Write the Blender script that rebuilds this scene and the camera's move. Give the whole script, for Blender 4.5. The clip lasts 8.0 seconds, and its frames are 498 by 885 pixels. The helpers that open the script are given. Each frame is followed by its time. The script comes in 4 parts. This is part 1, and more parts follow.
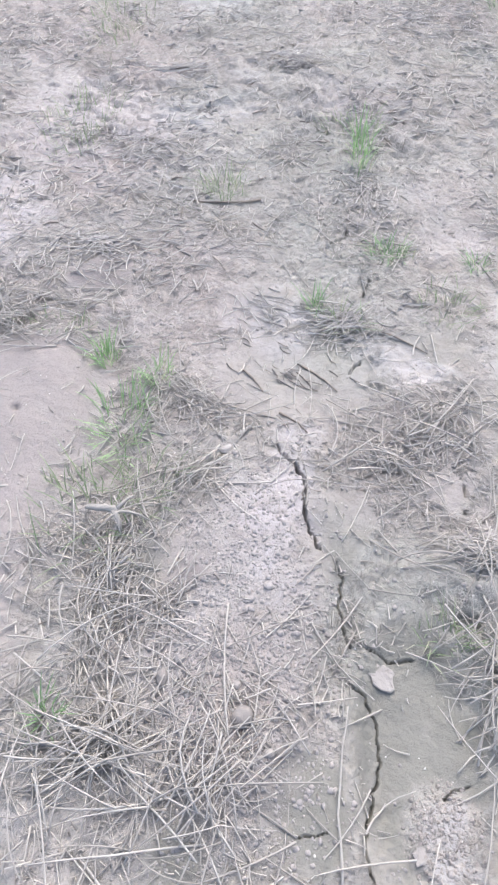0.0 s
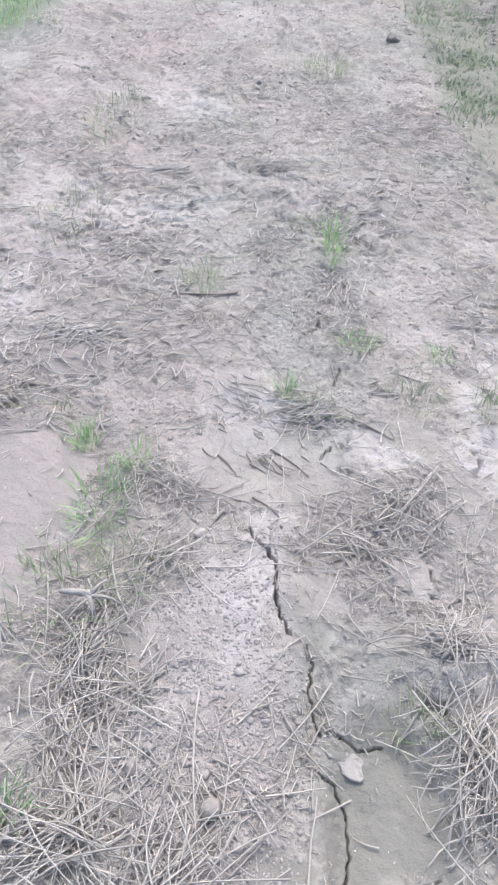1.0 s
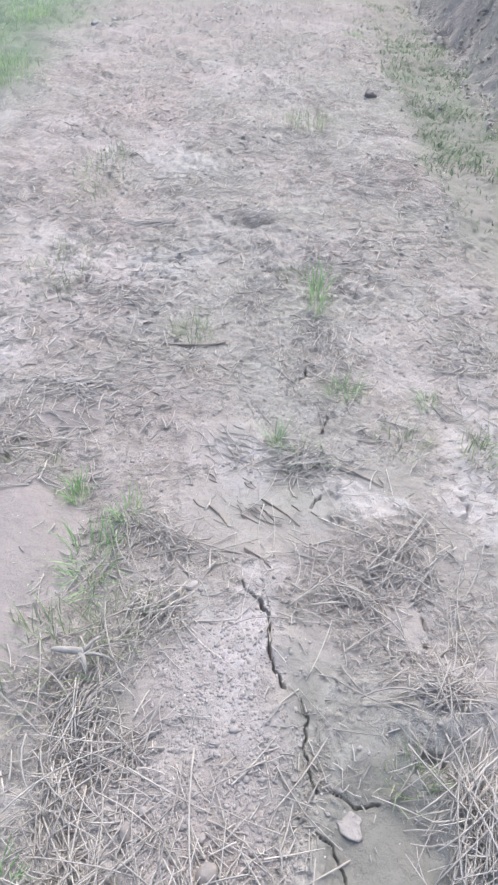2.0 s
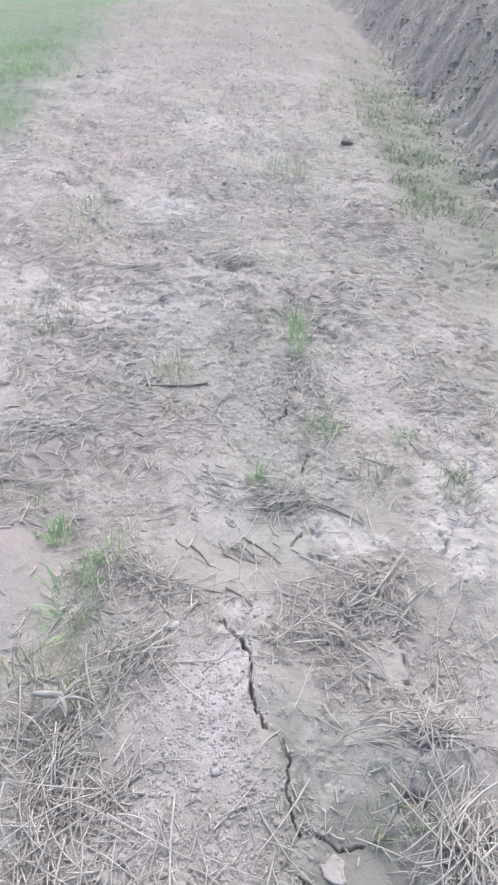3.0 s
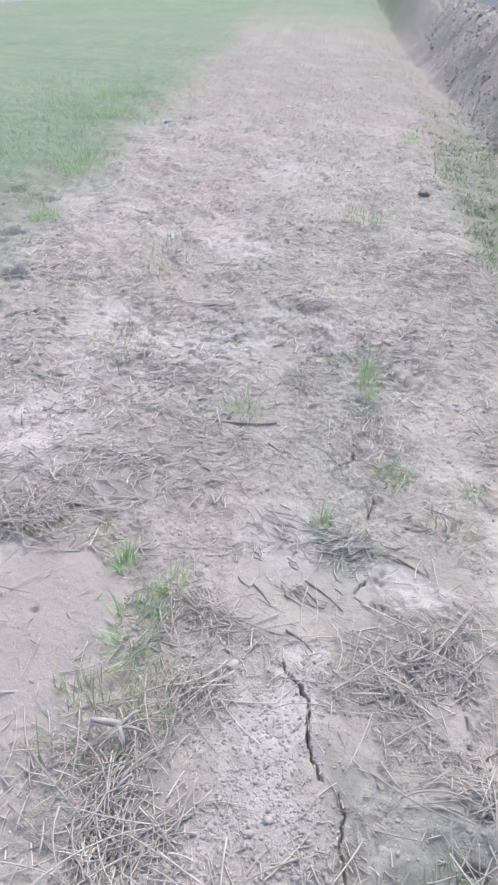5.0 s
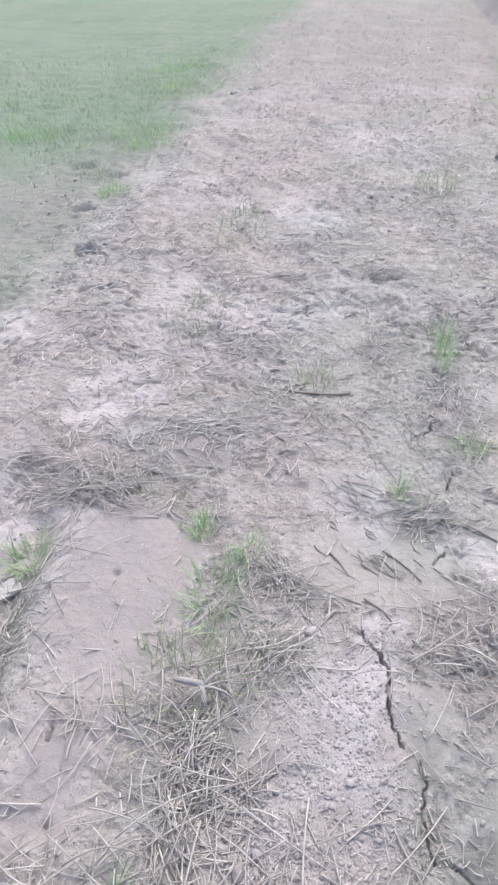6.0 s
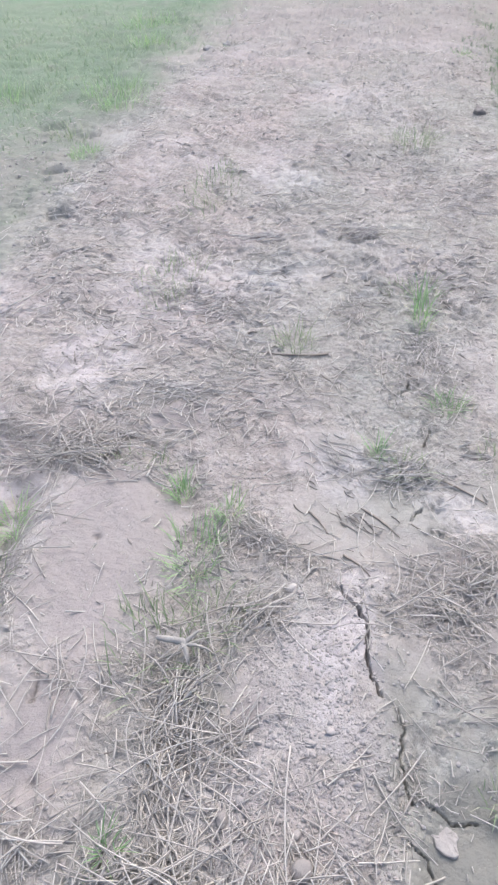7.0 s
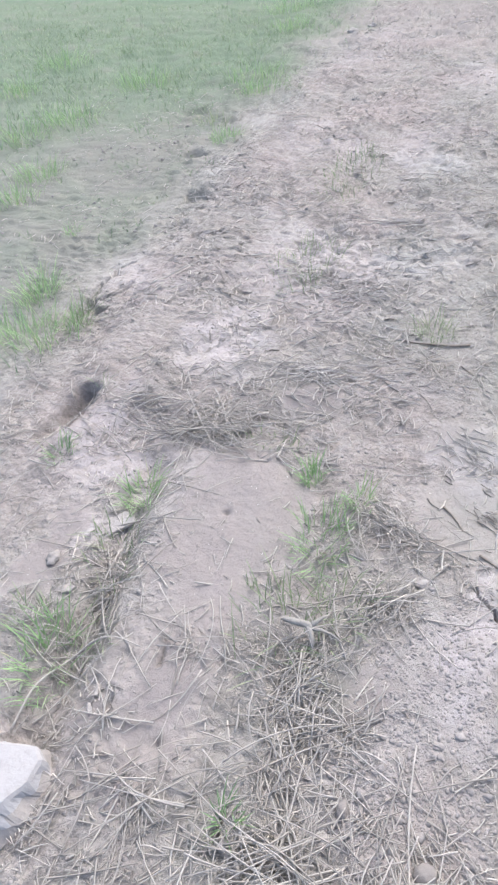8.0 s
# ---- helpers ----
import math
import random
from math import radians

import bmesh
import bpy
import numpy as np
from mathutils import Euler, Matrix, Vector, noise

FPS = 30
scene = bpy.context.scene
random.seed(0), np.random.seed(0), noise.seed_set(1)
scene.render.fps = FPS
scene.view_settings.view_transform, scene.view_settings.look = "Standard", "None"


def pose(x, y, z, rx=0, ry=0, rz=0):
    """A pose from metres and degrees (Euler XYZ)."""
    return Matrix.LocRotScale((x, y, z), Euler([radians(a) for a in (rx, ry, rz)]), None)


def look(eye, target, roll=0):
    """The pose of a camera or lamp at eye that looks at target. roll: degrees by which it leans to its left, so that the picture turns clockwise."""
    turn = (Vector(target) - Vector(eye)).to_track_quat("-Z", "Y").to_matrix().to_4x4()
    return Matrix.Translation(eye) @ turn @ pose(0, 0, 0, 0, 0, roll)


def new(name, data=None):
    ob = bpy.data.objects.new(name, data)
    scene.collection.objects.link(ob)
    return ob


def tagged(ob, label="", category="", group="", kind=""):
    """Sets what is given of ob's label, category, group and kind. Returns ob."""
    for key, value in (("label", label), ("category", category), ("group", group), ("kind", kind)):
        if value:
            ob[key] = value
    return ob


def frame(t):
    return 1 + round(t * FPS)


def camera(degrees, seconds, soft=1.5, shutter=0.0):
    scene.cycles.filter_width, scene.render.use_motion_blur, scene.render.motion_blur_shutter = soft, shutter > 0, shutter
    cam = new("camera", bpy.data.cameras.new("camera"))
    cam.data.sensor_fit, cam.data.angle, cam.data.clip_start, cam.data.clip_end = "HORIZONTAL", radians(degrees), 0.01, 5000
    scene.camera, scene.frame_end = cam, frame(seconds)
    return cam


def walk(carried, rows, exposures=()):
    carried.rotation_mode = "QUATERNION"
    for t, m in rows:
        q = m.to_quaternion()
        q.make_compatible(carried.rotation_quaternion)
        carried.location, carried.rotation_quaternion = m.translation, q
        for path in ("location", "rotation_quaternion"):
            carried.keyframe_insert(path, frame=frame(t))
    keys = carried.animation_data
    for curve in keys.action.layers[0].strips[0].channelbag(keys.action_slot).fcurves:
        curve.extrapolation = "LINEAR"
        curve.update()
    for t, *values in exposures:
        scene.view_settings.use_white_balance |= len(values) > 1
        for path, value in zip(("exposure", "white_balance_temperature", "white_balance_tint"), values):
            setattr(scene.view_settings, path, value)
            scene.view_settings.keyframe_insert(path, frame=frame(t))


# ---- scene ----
cam = camera(41.9, 8.0, 2.5)
PATH = [
    (0, (0.447, 0.594, 1.343), (0.356, 1.774, -0.269), -0.6),
    (0.5, (0.47, 0.585, 1.375), (0.396, 1.833, -0.186), 0.1),
    (1, (0.468, 0.586, 1.412), (0.422, 1.938, -0.061), 1.7),
    (1.2, (0.458, 0.591, 1.434), (0.429, 1.987, 0.002), 2.2),
    (2.3, (0.478, 0.599, 1.455), (0.446, 2.045, 0.074), 0.8),
    (2.5, (0.485, 0.598, 1.451), (0.443, 2.061, 0.088), 0.3),
    (3, (0.492, 0.585, 1.481), (0.502, 2.095, 0.17), 1.4),
    (3.5, (0.497, 0.587, 1.488), (0.466, 2.132, 0.218), 0.2),
    (4, (0.482, 0.581, 1.51), (0.424, 2.19, 0.323), -0.3),
    (4.2, (0.462, 0.588, 1.512), (0.377, 2.18, 0.305), -0.1),
    (5.3, (0.426, 0.568, 1.495), (0.259, 2.139, 0.268), 1.7),
    (5.5, (0.414, 0.563, 1.494), (0.205, 2.128, 0.267), 0.2),
    (6, (0.386, 0.556, 1.472), (0.058, 2.059, 0.194), -2.3),
    (6.5, (0.404, 0.56, 1.451), (0.156, 2.016, 0.102), -2.2),
    (7, (0.407, 0.546, 1.456), (0.135, 1.993, 0.103), -2.5),
    (7.5, (0.374, 0.535, 1.458), (-0.035, 1.957, 0.113), -4.1),
    (8, (0.323, 0.53, 1.427), (-0.258, 1.882, 0.072), -6.8),
]
walk(cam, [(t, look(eye, target, roll)) for t, eye, target, roll in PATH], ((0.0, 1.18, 6200, 9.3), (2.5, 1.07, 6200, 9.3), (4.2, 1.05, 6200, 8.6), (5.5, 1.06, 6200, 10.5), (6.5, 1.07, 6200, 12.5), (7.1, 1.06, 6230, 9.8), (8.0, 1.07, 6230, 8.8)))

# ---- light ----
SUN_ELEVATION, SUN_AZIMUTH = 58.0, 8.0   # a veiled sun ahead, over the track
world = bpy.data.worlds.new("overcast_sky")
world.use_nodes = True
scene.world = world
wn = world.node_tree.nodes
sky = wn.new("ShaderNodeTexSky")
sky.sky_type = "NISHITA"
sky.sun_disc = False
sky.sun_elevation, sky.sun_rotation = radians(SUN_ELEVATION), radians(SUN_AZIMUTH)
sky.air_density, sky.dust_density, sky.ozone_density = 1.0, 5.0, 1.0
wn["Background"].inputs["Strength"].default_value = 0.15
world.node_tree.links.new(sky.outputs["Color"], wn["Background"].inputs["Color"])
sun = new("sun", bpy.data.lights.new("sun", "SUN"))
sun.data.energy, sun.data.angle, sun.data.color = 0.7, radians(45), (1.0, 0.97, 0.93)
sun.matrix_world = look((0, 0, 0), (-math.sin(radians(SUN_AZIMUTH)), -math.cos(radians(SUN_AZIMUTH)), -math.tan(radians(SUN_ELEVATION))))


# ---- materials ----
class Nodes:
    """A short way to write a node material."""

    def __init__(self, name):
        self.mat = bpy.data.materials.new(name)
        self.mat.use_nodes = True
        self.tree = self.mat.node_tree
        self.shader = self.tree.nodes["Principled BSDF"]
        self.place = self.add("ShaderNodeTexCoord").outputs["Object"]

    def add(self, kind, **values):
        node = self.tree.nodes.new(kind)
        for key, value in values.items():
            self.put(value, node.inputs[key.replace("_", " ")])
        return node

    def put(self, value, socket):
        if isinstance(value, bpy.types.NodeSocket):
            self.tree.links.new(value, socket)
        else:
            socket.default_value = value

    def noise(self, scale, detail=4.0, rough=0.55, distort=0.0, place=None):
        node = self.add("ShaderNodeTexNoise", Vector=place or self.place, Scale=scale, Detail=detail, Roughness=rough, Distortion=distort)
        return node.outputs["Fac"]

    def cells(self, scale, feature="F1"):
        node = self.add("ShaderNodeTexVoronoi", Vector=self.place, Scale=scale)
        node.feature = feature
        return node.outputs["Distance"]

    def span(self, value, low, high, a=0.0, b=1.0):
        node = self.add("ShaderNodeMapRange", Value=value)
        for key, v in zip(("From Min", "From Max", "To Min", "To Max"), (low, high, a, b)):
            node.inputs[key].default_value = v
        return node.outputs["Result"]

    def sums(self, a, b, how="MULTIPLY"):
        node = self.add("ShaderNodeMath")
        node.operation = how
        self.put(a, node.inputs[0])
        self.put(b, node.inputs[1])
        return node.outputs[0]

    def mix(self, fac, a, b, how="MIX"):
        node = self.add("ShaderNodeMix")
        node.data_type, node.blend_type = "RGBA", how
        self.put(fac, node.inputs[0])
        for value, socket in ((a, node.inputs[6]), (b, node.inputs[7])):
            self.put(value if isinstance(value, bpy.types.NodeSocket) else (*value, 1.0), socket)
        return node.outputs[2]

    def ramp(self, fac, *stops):
        node = self.add("ShaderNodeValToRGB", Fac=fac)
        ring = node.color_ramp.elements
        while len(ring) < len(stops):
            ring.new(0.5)
        for e, (at, colour) in zip(ring, stops):
            e.position, e.color = at, (*colour, 1.0)
        return node.outputs["Color"]

    def bump(self, height, strength, distance, normal=None):
        node = self.add("ShaderNodeBump", Height=height, Strength=strength, Distance=distance)
        if normal:
            self.put(normal, node.inputs["Normal"])
        return node.outputs["Normal"]

    def finish(self, colour, rough=0.9, normal=None, gloss=0.25):
        self.put(colour if isinstance(colour, bpy.types.NodeSocket) else (*colour, 1.0), self.shader.inputs["Base Color"])
        self.put(rough, self.shader.inputs["Roughness"])
        self.shader.inputs["Specular IOR Level"].default_value = gloss
        if normal:
            self.put(normal, self.shader.inputs["Normal"])
        return self.mat


def soil_material():
    """Dry cracked paddy mud; the cover attribute tells salt crust, green cover and tint, and darker mud tone."""
    n = Nodes("dry_mud")
    cover = n.add("ShaderNodeAttribute")
    cover.attribute_name = "cover"
    parts = n.add("ShaderNodeSeparateColor", Color=cover.outputs["Color"])
    crust, green, muted = parts.outputs
    wet = n.add("ShaderNodeAttribute")
    wet.attribute_name = "wet"
    black = wet.outputs["Fac"]
    broad = n.span(n.noise(1.3, 3), 0.38, 0.62)
    middle = n.span(n.noise(7.0, 5, 0.6), 0.3, 0.7)
    fine = n.span(n.noise(60.0, 6, 0.7), 0.28, 0.72)
    grain = n.span(n.noise(420.0, 3, 0.7), 0.25, 0.75)
    colour = n.mix(broad, (0.445, 0.443, 0.41), (0.53, 0.472, 0.452))
    colour = n.mix(n.span(n.noise(2.7, 4, 0.6, 0.6), 0.50, 0.64, 0.0, 0.32), colour, (0.435, 0.44, 0.405))
    colour = n.mix(n.span(n.noise(3.4, 4, 0.6, 0.8), 0.54, 0.66, 0.0, 0.55), colour, (0.515, 0.445, 0.41))
    mottle = n.span(n.noise(9.0, 9, 0.70, 0.5), 0.34, 0.66)
    colour = n.mix(n.span(mottle, 0.45, 1.0, 0.0, 0.6), colour, (0.56, 0.53, 0.515))
    colour = n.mix(n.span(mottle, 0.0, 0.5, 0.7, 0.0), colour, (0.335, 0.31, 0.28))
    colour = n.mix(n.sums(middle, 0.3), colour, (0.55, 0.52, 0.505))
    colour = n.mix(n.span(fine, 0.0, 0.6, 0.5, 0.0), colour, (0.30, 0.275, 0.25))
    calm = n.span(muted, 0.15, 0.45, 1.0, 0.38)
    flat = n.add("ShaderNodeMapping", Vector=n.place)
    flat.inputs["Scale"].default_value = (0.75, 1.6, 1.0)
    # dark dashes: straw residue, and painted shade of gaps between lumps
    dashes = n.span(n.noise(11.0, 9, 0.70, 0.9, flat.outputs[0]), 0.36, 0.47, 0.65, 0.0)
    crumbly = n.span(n.noise(42.0, 8, 0.72, 0.5), 0.36, 0.48, 0.5, 0.0)
    dashes = n.sums(n.sums(dashes, crumbly, "MAXIMUM"), calm)
    dashes = n.sums(dashes, n.sums(n.span(n.noise(3.0, 4, 0.6), 0.35, 0.6, 0.35, 1.0), n.span(crust, 0.1, 0.6, 1.0, 0.35)))
    colour = n.mix(dashes, colour, (0.27, 0.247, 0.223))
    # shade of small crevices, painted as dark spots a few centimetres wide
    crevice_shade = n.sums(n.span(n.noise(26.0, 5, 0.6, 0.7), 0.40, 0.50, 0.40, 0.0), n.sums(calm, n.span(crust, 0.1, 0.6, 1.0, 0.25)))
    colour = n.mix(n.sums(crevice_shade, n.span(n.noise(4.2, 3, 0.6), 0.40, 0.58, 0.3, 1.0)), colour, (0.25, 0.238, 0.217))
    colour = n.mix(n.span(n.noise(15.0, 5, 0.6, 0.4), 0.54, 0.66, 0.0, 0.4), colour, (0.55, 0.524, 0.515))
    colour = n.mix(n.span(n.noise(4.8, 6, 0.66, 0.6, flat.outputs[0]), 0.43, 0.56, 0.32, 0.0), colour, (0.33, 0.31, 0.288))
    patchy = n.sums(crust, n.span(n.noise(22.0, 5, 0.65), 0.34, 0.6))
    colour = n.mix(patchy, colour, (0.545, 0.517, 0.53))
    colour = n.mix(n.sums(muted, n.span(n.noise(9.0, 4), 0.1, 0.45)), colour, n.mix(cover.outputs["Alpha"], (0.25, 0.243, 0.222), (0.335, 0.31, 0.301)))
    colour = n.mix(n.sums(black, n.span(n.noise(3.0, 5, 0.7), 0.3, 0.55, 0.75, 1.0)), colour, (0.155, 0.163, 0.182))
    flecks = n.span(n.cells(95.0), 0.0, 0.16, 1.0, 0.0)
    colour = n.mix(n.sums(flecks, n.span(n.noise(12.0, 2), 0.5, 0.7, 0.0, 0.6)), colour, (0.64, 0.615, 0.59))
    # turf colours are paled and greyed to hold the field's haze
    turf = n.mix(n.span(n.noise(0.7, 3), 0.35, 0.65), (0.195, 0.262, 0.186), (0.228, 0.292, 0.213))
    turf = n.mix(n.span(n.noise(16.0, 5, 0.7), 0.35, 0.75, 0.0, 0.4), turf, (0.27, 0.31, 0.24))
    colour = n.mix(n.sums(green, n.span(n.noise(5.0, 6, 0.7), 0.3, 0.5, 0.55, 1.0)), colour, turf)
    colour = n.mix(n.span(grain, 0.0, 0.8, 0.14, 0.0), colour, (0.24, 0.22, 0.20))
    colour = n.mix(1.0, colour, n.mix(cover.outputs["Alpha"], (0.845, 0.86, 0.848), (0.865, 0.852, 0.85)), "MULTIPLY")
    normal = n.bump(n.noise(24.0, 7, 0.68, 0.4), n.sums(n.span(muted, 0.1, 0.45, 0.8, 0.25), n.span(crust, 0.1, 0.6, 1.0, 0.5)), 0.03)
    normal = n.bump(fine, 0.5, 0.007, normal)
    normal = n.bump(grain, 0.25, 0.0015, normal)
    return n.finish(colour, 0.98, normal, 0.01)


def straw_material(name, dark, mid, pale, whole=False):
    n = Nodes(name)
    each = n.add("ShaderNodeObjectInfo").outputs["Random"] if whole else n.add("ShaderNodeNewGeometry").outputs["Random Per Island"]
    colour = n.ramp(each, (0.0, dark), (0.3, mid), (0.75, pale), (1.0, tuple(min(0.8, c * 1.15) for c in pale)))
    colour = n.mix(n.span(n.noise(45.0, 4, 0.7), 0.4, 0.7, 0.0, 0.4), colour, dark)
    normal = n.bump(n.noise(700.0, 2), 0.3, 0.001)
    return n.finish(colour, 0.85, normal, 0.12)


def grass_material(name, deep, mid, light, dry=(0.48, 0.45, 0.32), whole=False):
    n = Nodes(name)
    each = n.add("ShaderNodeObjectInfo").outputs["Random"] if whole else n.add("ShaderNodeNewGeometry").outputs["Random Per Island"]
    colour = n.ramp(each, (0.0, deep), (0.4, mid), (0.85, light), (1.0, dry))
    colour = n.mix(n.span(n.noise(30.0, 3), 0.45, 0.75, 0.0, 0.45), colour, light)
    mat = n.finish(colour, 0.55, None, 0.35)
    thin = n.add("ShaderNodeBsdfTranslucent", Color=colour)
    both = n.add("ShaderNodeMixShader", Fac=0.35)
    n.tree.links.new(n.shader.outputs[0], both.inputs[1])
    n.tree.links.new(thin.outputs[0], both.inputs[2])
    n.tree.links.new(both.outputs[0], n.tree.nodes["Material Output"].inputs["Surface"])
    return mat


def stone_material(name, a, b, c, scale=30.0):
    n = Nodes(name)
    colour = n.mix(n.span(n.noise(scale * 0.3, 4), 0.35, 0.65), a, b)
    colour = n.mix(n.span(n.noise(scale * 3, 5, 0.7), 0.5, 0.75, 0.0, 0.7), colour, c)
    normal = n.bump(n.noise(scale * 4, 6, 0.7), 0.6, 0.004)
    return n.finish(colour, 0.95, normal, 0.1)


SOIL = soil_material()
STRAW = straw_material("weathered_straw", (0.33, 0.311, 0.285), (0.455, 0.43, 0.398), (0.55, 0.521, 0.483))
OLD_STRAW = straw_material("trodden_straw", (0.34, 0.321, 0.30), (0.47, 0.447, 0.42), (0.565, 0.538, 0.508))
HEAP_STRAW = straw_material("heaped_straw", (0.305, 0.286, 0.262), (0.395, 0.374, 0.346), (0.465, 0.441, 0.41), True)
ROTTEN = straw_material("rotted_straw", (0.225, 0.203, 0.185), (0.28, 0.255, 0.235), (0.35, 0.32, 0.295))
GREEN = grass_material("young_grass", (0.16, 0.29, 0.135), (0.22, 0.38, 0.175), (0.30, 0.46, 0.22), whole=True)
LUSH = grass_material("lush_grass", (0.22, 0.37, 0.165), (0.30, 0.47, 0.22), (0.38, 0.55, 0.28), whole=True)
DULL = grass_material("dull_grass", (0.19, 0.26, 0.15), (0.26, 0.34, 0.195), (0.34, 0.41, 0.25), (0.46, 0.45, 0.35), True)
# field blades get a paler, hazy green to go with the turf
SAGE = grass_material("field_grass", (0.195, 0.275, 0.175), (0.25, 0.335, 0.215), (0.32, 0.41, 0.26), (0.42, 0.45, 0.34))
VERGE = grass_material("verge_grass", (0.145, 0.21, 0.13), (0.19, 0.265, 0.165), (0.25, 0.325, 0.21), (0.34, 0.35, 0.27))
CLOD = stone_material("mud_clod", (0.315, 0.295, 0.278), (0.365, 0.342, 0.324), (0.24, 0.222, 0.205))
DARK_CLOD = stone_material("damp_clod", (0.25, 0.23, 0.215), (0.30, 0.28, 0.265), (0.18, 0.165, 0.155))
ROAD = stone_material("pale_road", (0.26, 0.26, 0.27), (0.295, 0.295, 0.305), (0.22, 0.22, 0.23), 3.0)
PALE_CLAY = stone_material("pale_clay", (0.36, 0.34, 0.325), (0.41, 0.39, 0.372), (0.28, 0.262, 0.245), 40.0)
PALE_SEED = stone_material("pale_seed", (0.60, 0.585, 0.56), (0.68, 0.66, 0.63), (0.5, 0.48, 0.45), 60.0)
CRUMB = stone_material("crumbled_soil", (0.325, 0.305, 0.293), (0.365, 0.343, 0.331), (0.27, 0.252, 0.24), 40.0)
CHALK = stone_material("pale_rubble", (0.38, 0.372, 0.376), (0.42, 0.413, 0.418), (0.31, 0.296, 0.285), 18.0)
ROOT = stone_material("bleached_root", (0.37, 0.355, 0.33), (0.32, 0.305, 0.28), (0.22, 0.205, 0.185), 60.0)
BARK = stone_material("brown_stick", (0.24, 0.21, 0.185), (0.31, 0.275, 0.24), (0.14, 0.12, 0.11), 80.0)
BUSH = grass_material("bush_leaves", (0.30, 0.315, 0.30), (0.34, 0.355, 0.335), (0.38, 0.40, 0.37), (0.42, 0.43, 0.40))


# ---- the lie of the land ----
def hashed(ix, iy, seed):
    h = (ix.astype(np.int64) * 374761393 + iy.astype(np.int64) * 668265263 + seed * 974634107) & 0xFFFFFFFF
    h = ((h ^ (h >> 13)) * 1274126177) & 0xFFFFFFFF
    return ((h ^ (h >> 16)) & 0xFFFF) / 65535.0


def lump(x, y, size, seed):
    """Smooth gradient noise, about -1 to 1, with lumps of that size in metres."""
    c, k = math.cos(seed * 1.7), math.sin(seed * 1.7)
    u, v = (x * c - y * k) / size, (x * k + y * c) / size
    iu, iv = np.floor(u), np.floor(v)
    fu, fv = u - iu, v - iv
    su, sv = fu * fu * fu * (fu * (fu * 6 - 15) + 10), fv * fv * fv * (fv * (fv * 6 - 15) + 10)

    def corner(a, b):
        angle = hashed(iu + a, iv + b, seed) * 6.2831853
        return np.cos(angle) * (fu - a) + np.sin(angle) * (fv - b)
    low = corner(0, 0) * (1 - su) + corner(1, 0) * su
    high = corner(0, 1) * (1 - su) + corner(1, 1) * su
    return 1.5 * (low * (1 - sv) + high * sv)


def crumbs(x, y, size, seed):
    """Rounded clods with sharp joints between them, about -0.5 to 0.5."""
    c, k = math.cos(seed * 1.3), math.sin(seed * 1.3)
    u, v = (x * c - y * k) / size, (x * k + y * c) / size
    iu, iv = np.floor(u), np.floor(v)
    best = np.full(np.shape(u), 9.0)
    for a in (-1, 0, 1):
        for b in (-1, 0, 1):
            px, py = iu + a + hashed(iu + a, iv + b, seed), iv + b + hashed(iu + a, iv + b, seed + 5)
            best = np.minimum(best, (px - u) ** 2 + (py - v) ** 2)
    return 0.5 - np.minimum(np.sqrt(best), 1.0)


def rise(value, low, high):
    k = np.clip((value - low) / (high - low), 0, 1)
    return k * k * (3 - 2 * k)


def blob(x, y, cx, cy, rx, ry, turn=0.0):
    """1 in the middle of an ellipse, 0 outside it."""
    c, s = math.cos(radians(turn)), math.sin(radians(turn))
    u, v = ((x - cx) * c + (y - cy) * s) / rx, (-(x - cx) * s + (y - cy) * c) / ry
    return 1 - rise(u * u + v * v, 0.25, 1.0)


def far_off(x, y, line):
    """The distance to a line of points."""
    best = np.full(np.shape(x), 1e9)
    for (ax, ay), (bx, by) in zip(line[:-1], line[1:]):
        dx, dy = bx - ax, by - ay
        k = np.clip(((x - ax) * dx + (y - ay) * dy) / (dx * dx + dy * dy), 0, 1)
        best = np.minimum(best, np.hypot(x - ax - k * dx, y - ay - k * dy))
    return best


FIELD_X = ((-5, -2.75), (3.15, -2.45), (4.2, -2.4), (4.84, -2.32), (5.33, -1.78), (5.8, -1.32), (7.4, -1.18), (12, -1.2), (21, -1.25), (60, -1.3))
FURROW_GRASSY = ((0.14, 0.6), (0.12, 1.08), (0.05, 1.2), (0.05, 1.45), (0.02, 1.7), (-0.06, 1.95))
FURROW_LEFT = ((-0.451, 0.51), (-0.452, 0.957), (-0.473, 1.211), (-0.508, 1.412), (-0.535, 1.597), (-0.562, 1.783))
GROOVE = ((0.64, 0.5), (0.66, 0.75), (0.68, 0.93), (0.62, 1.03), (0.61, 1.15), (0.59, 1.26), (0.54, 1.32))
BURROW = ((-1.022, 1.758), (-0.967, 1.901), (-0.939, 2.045))
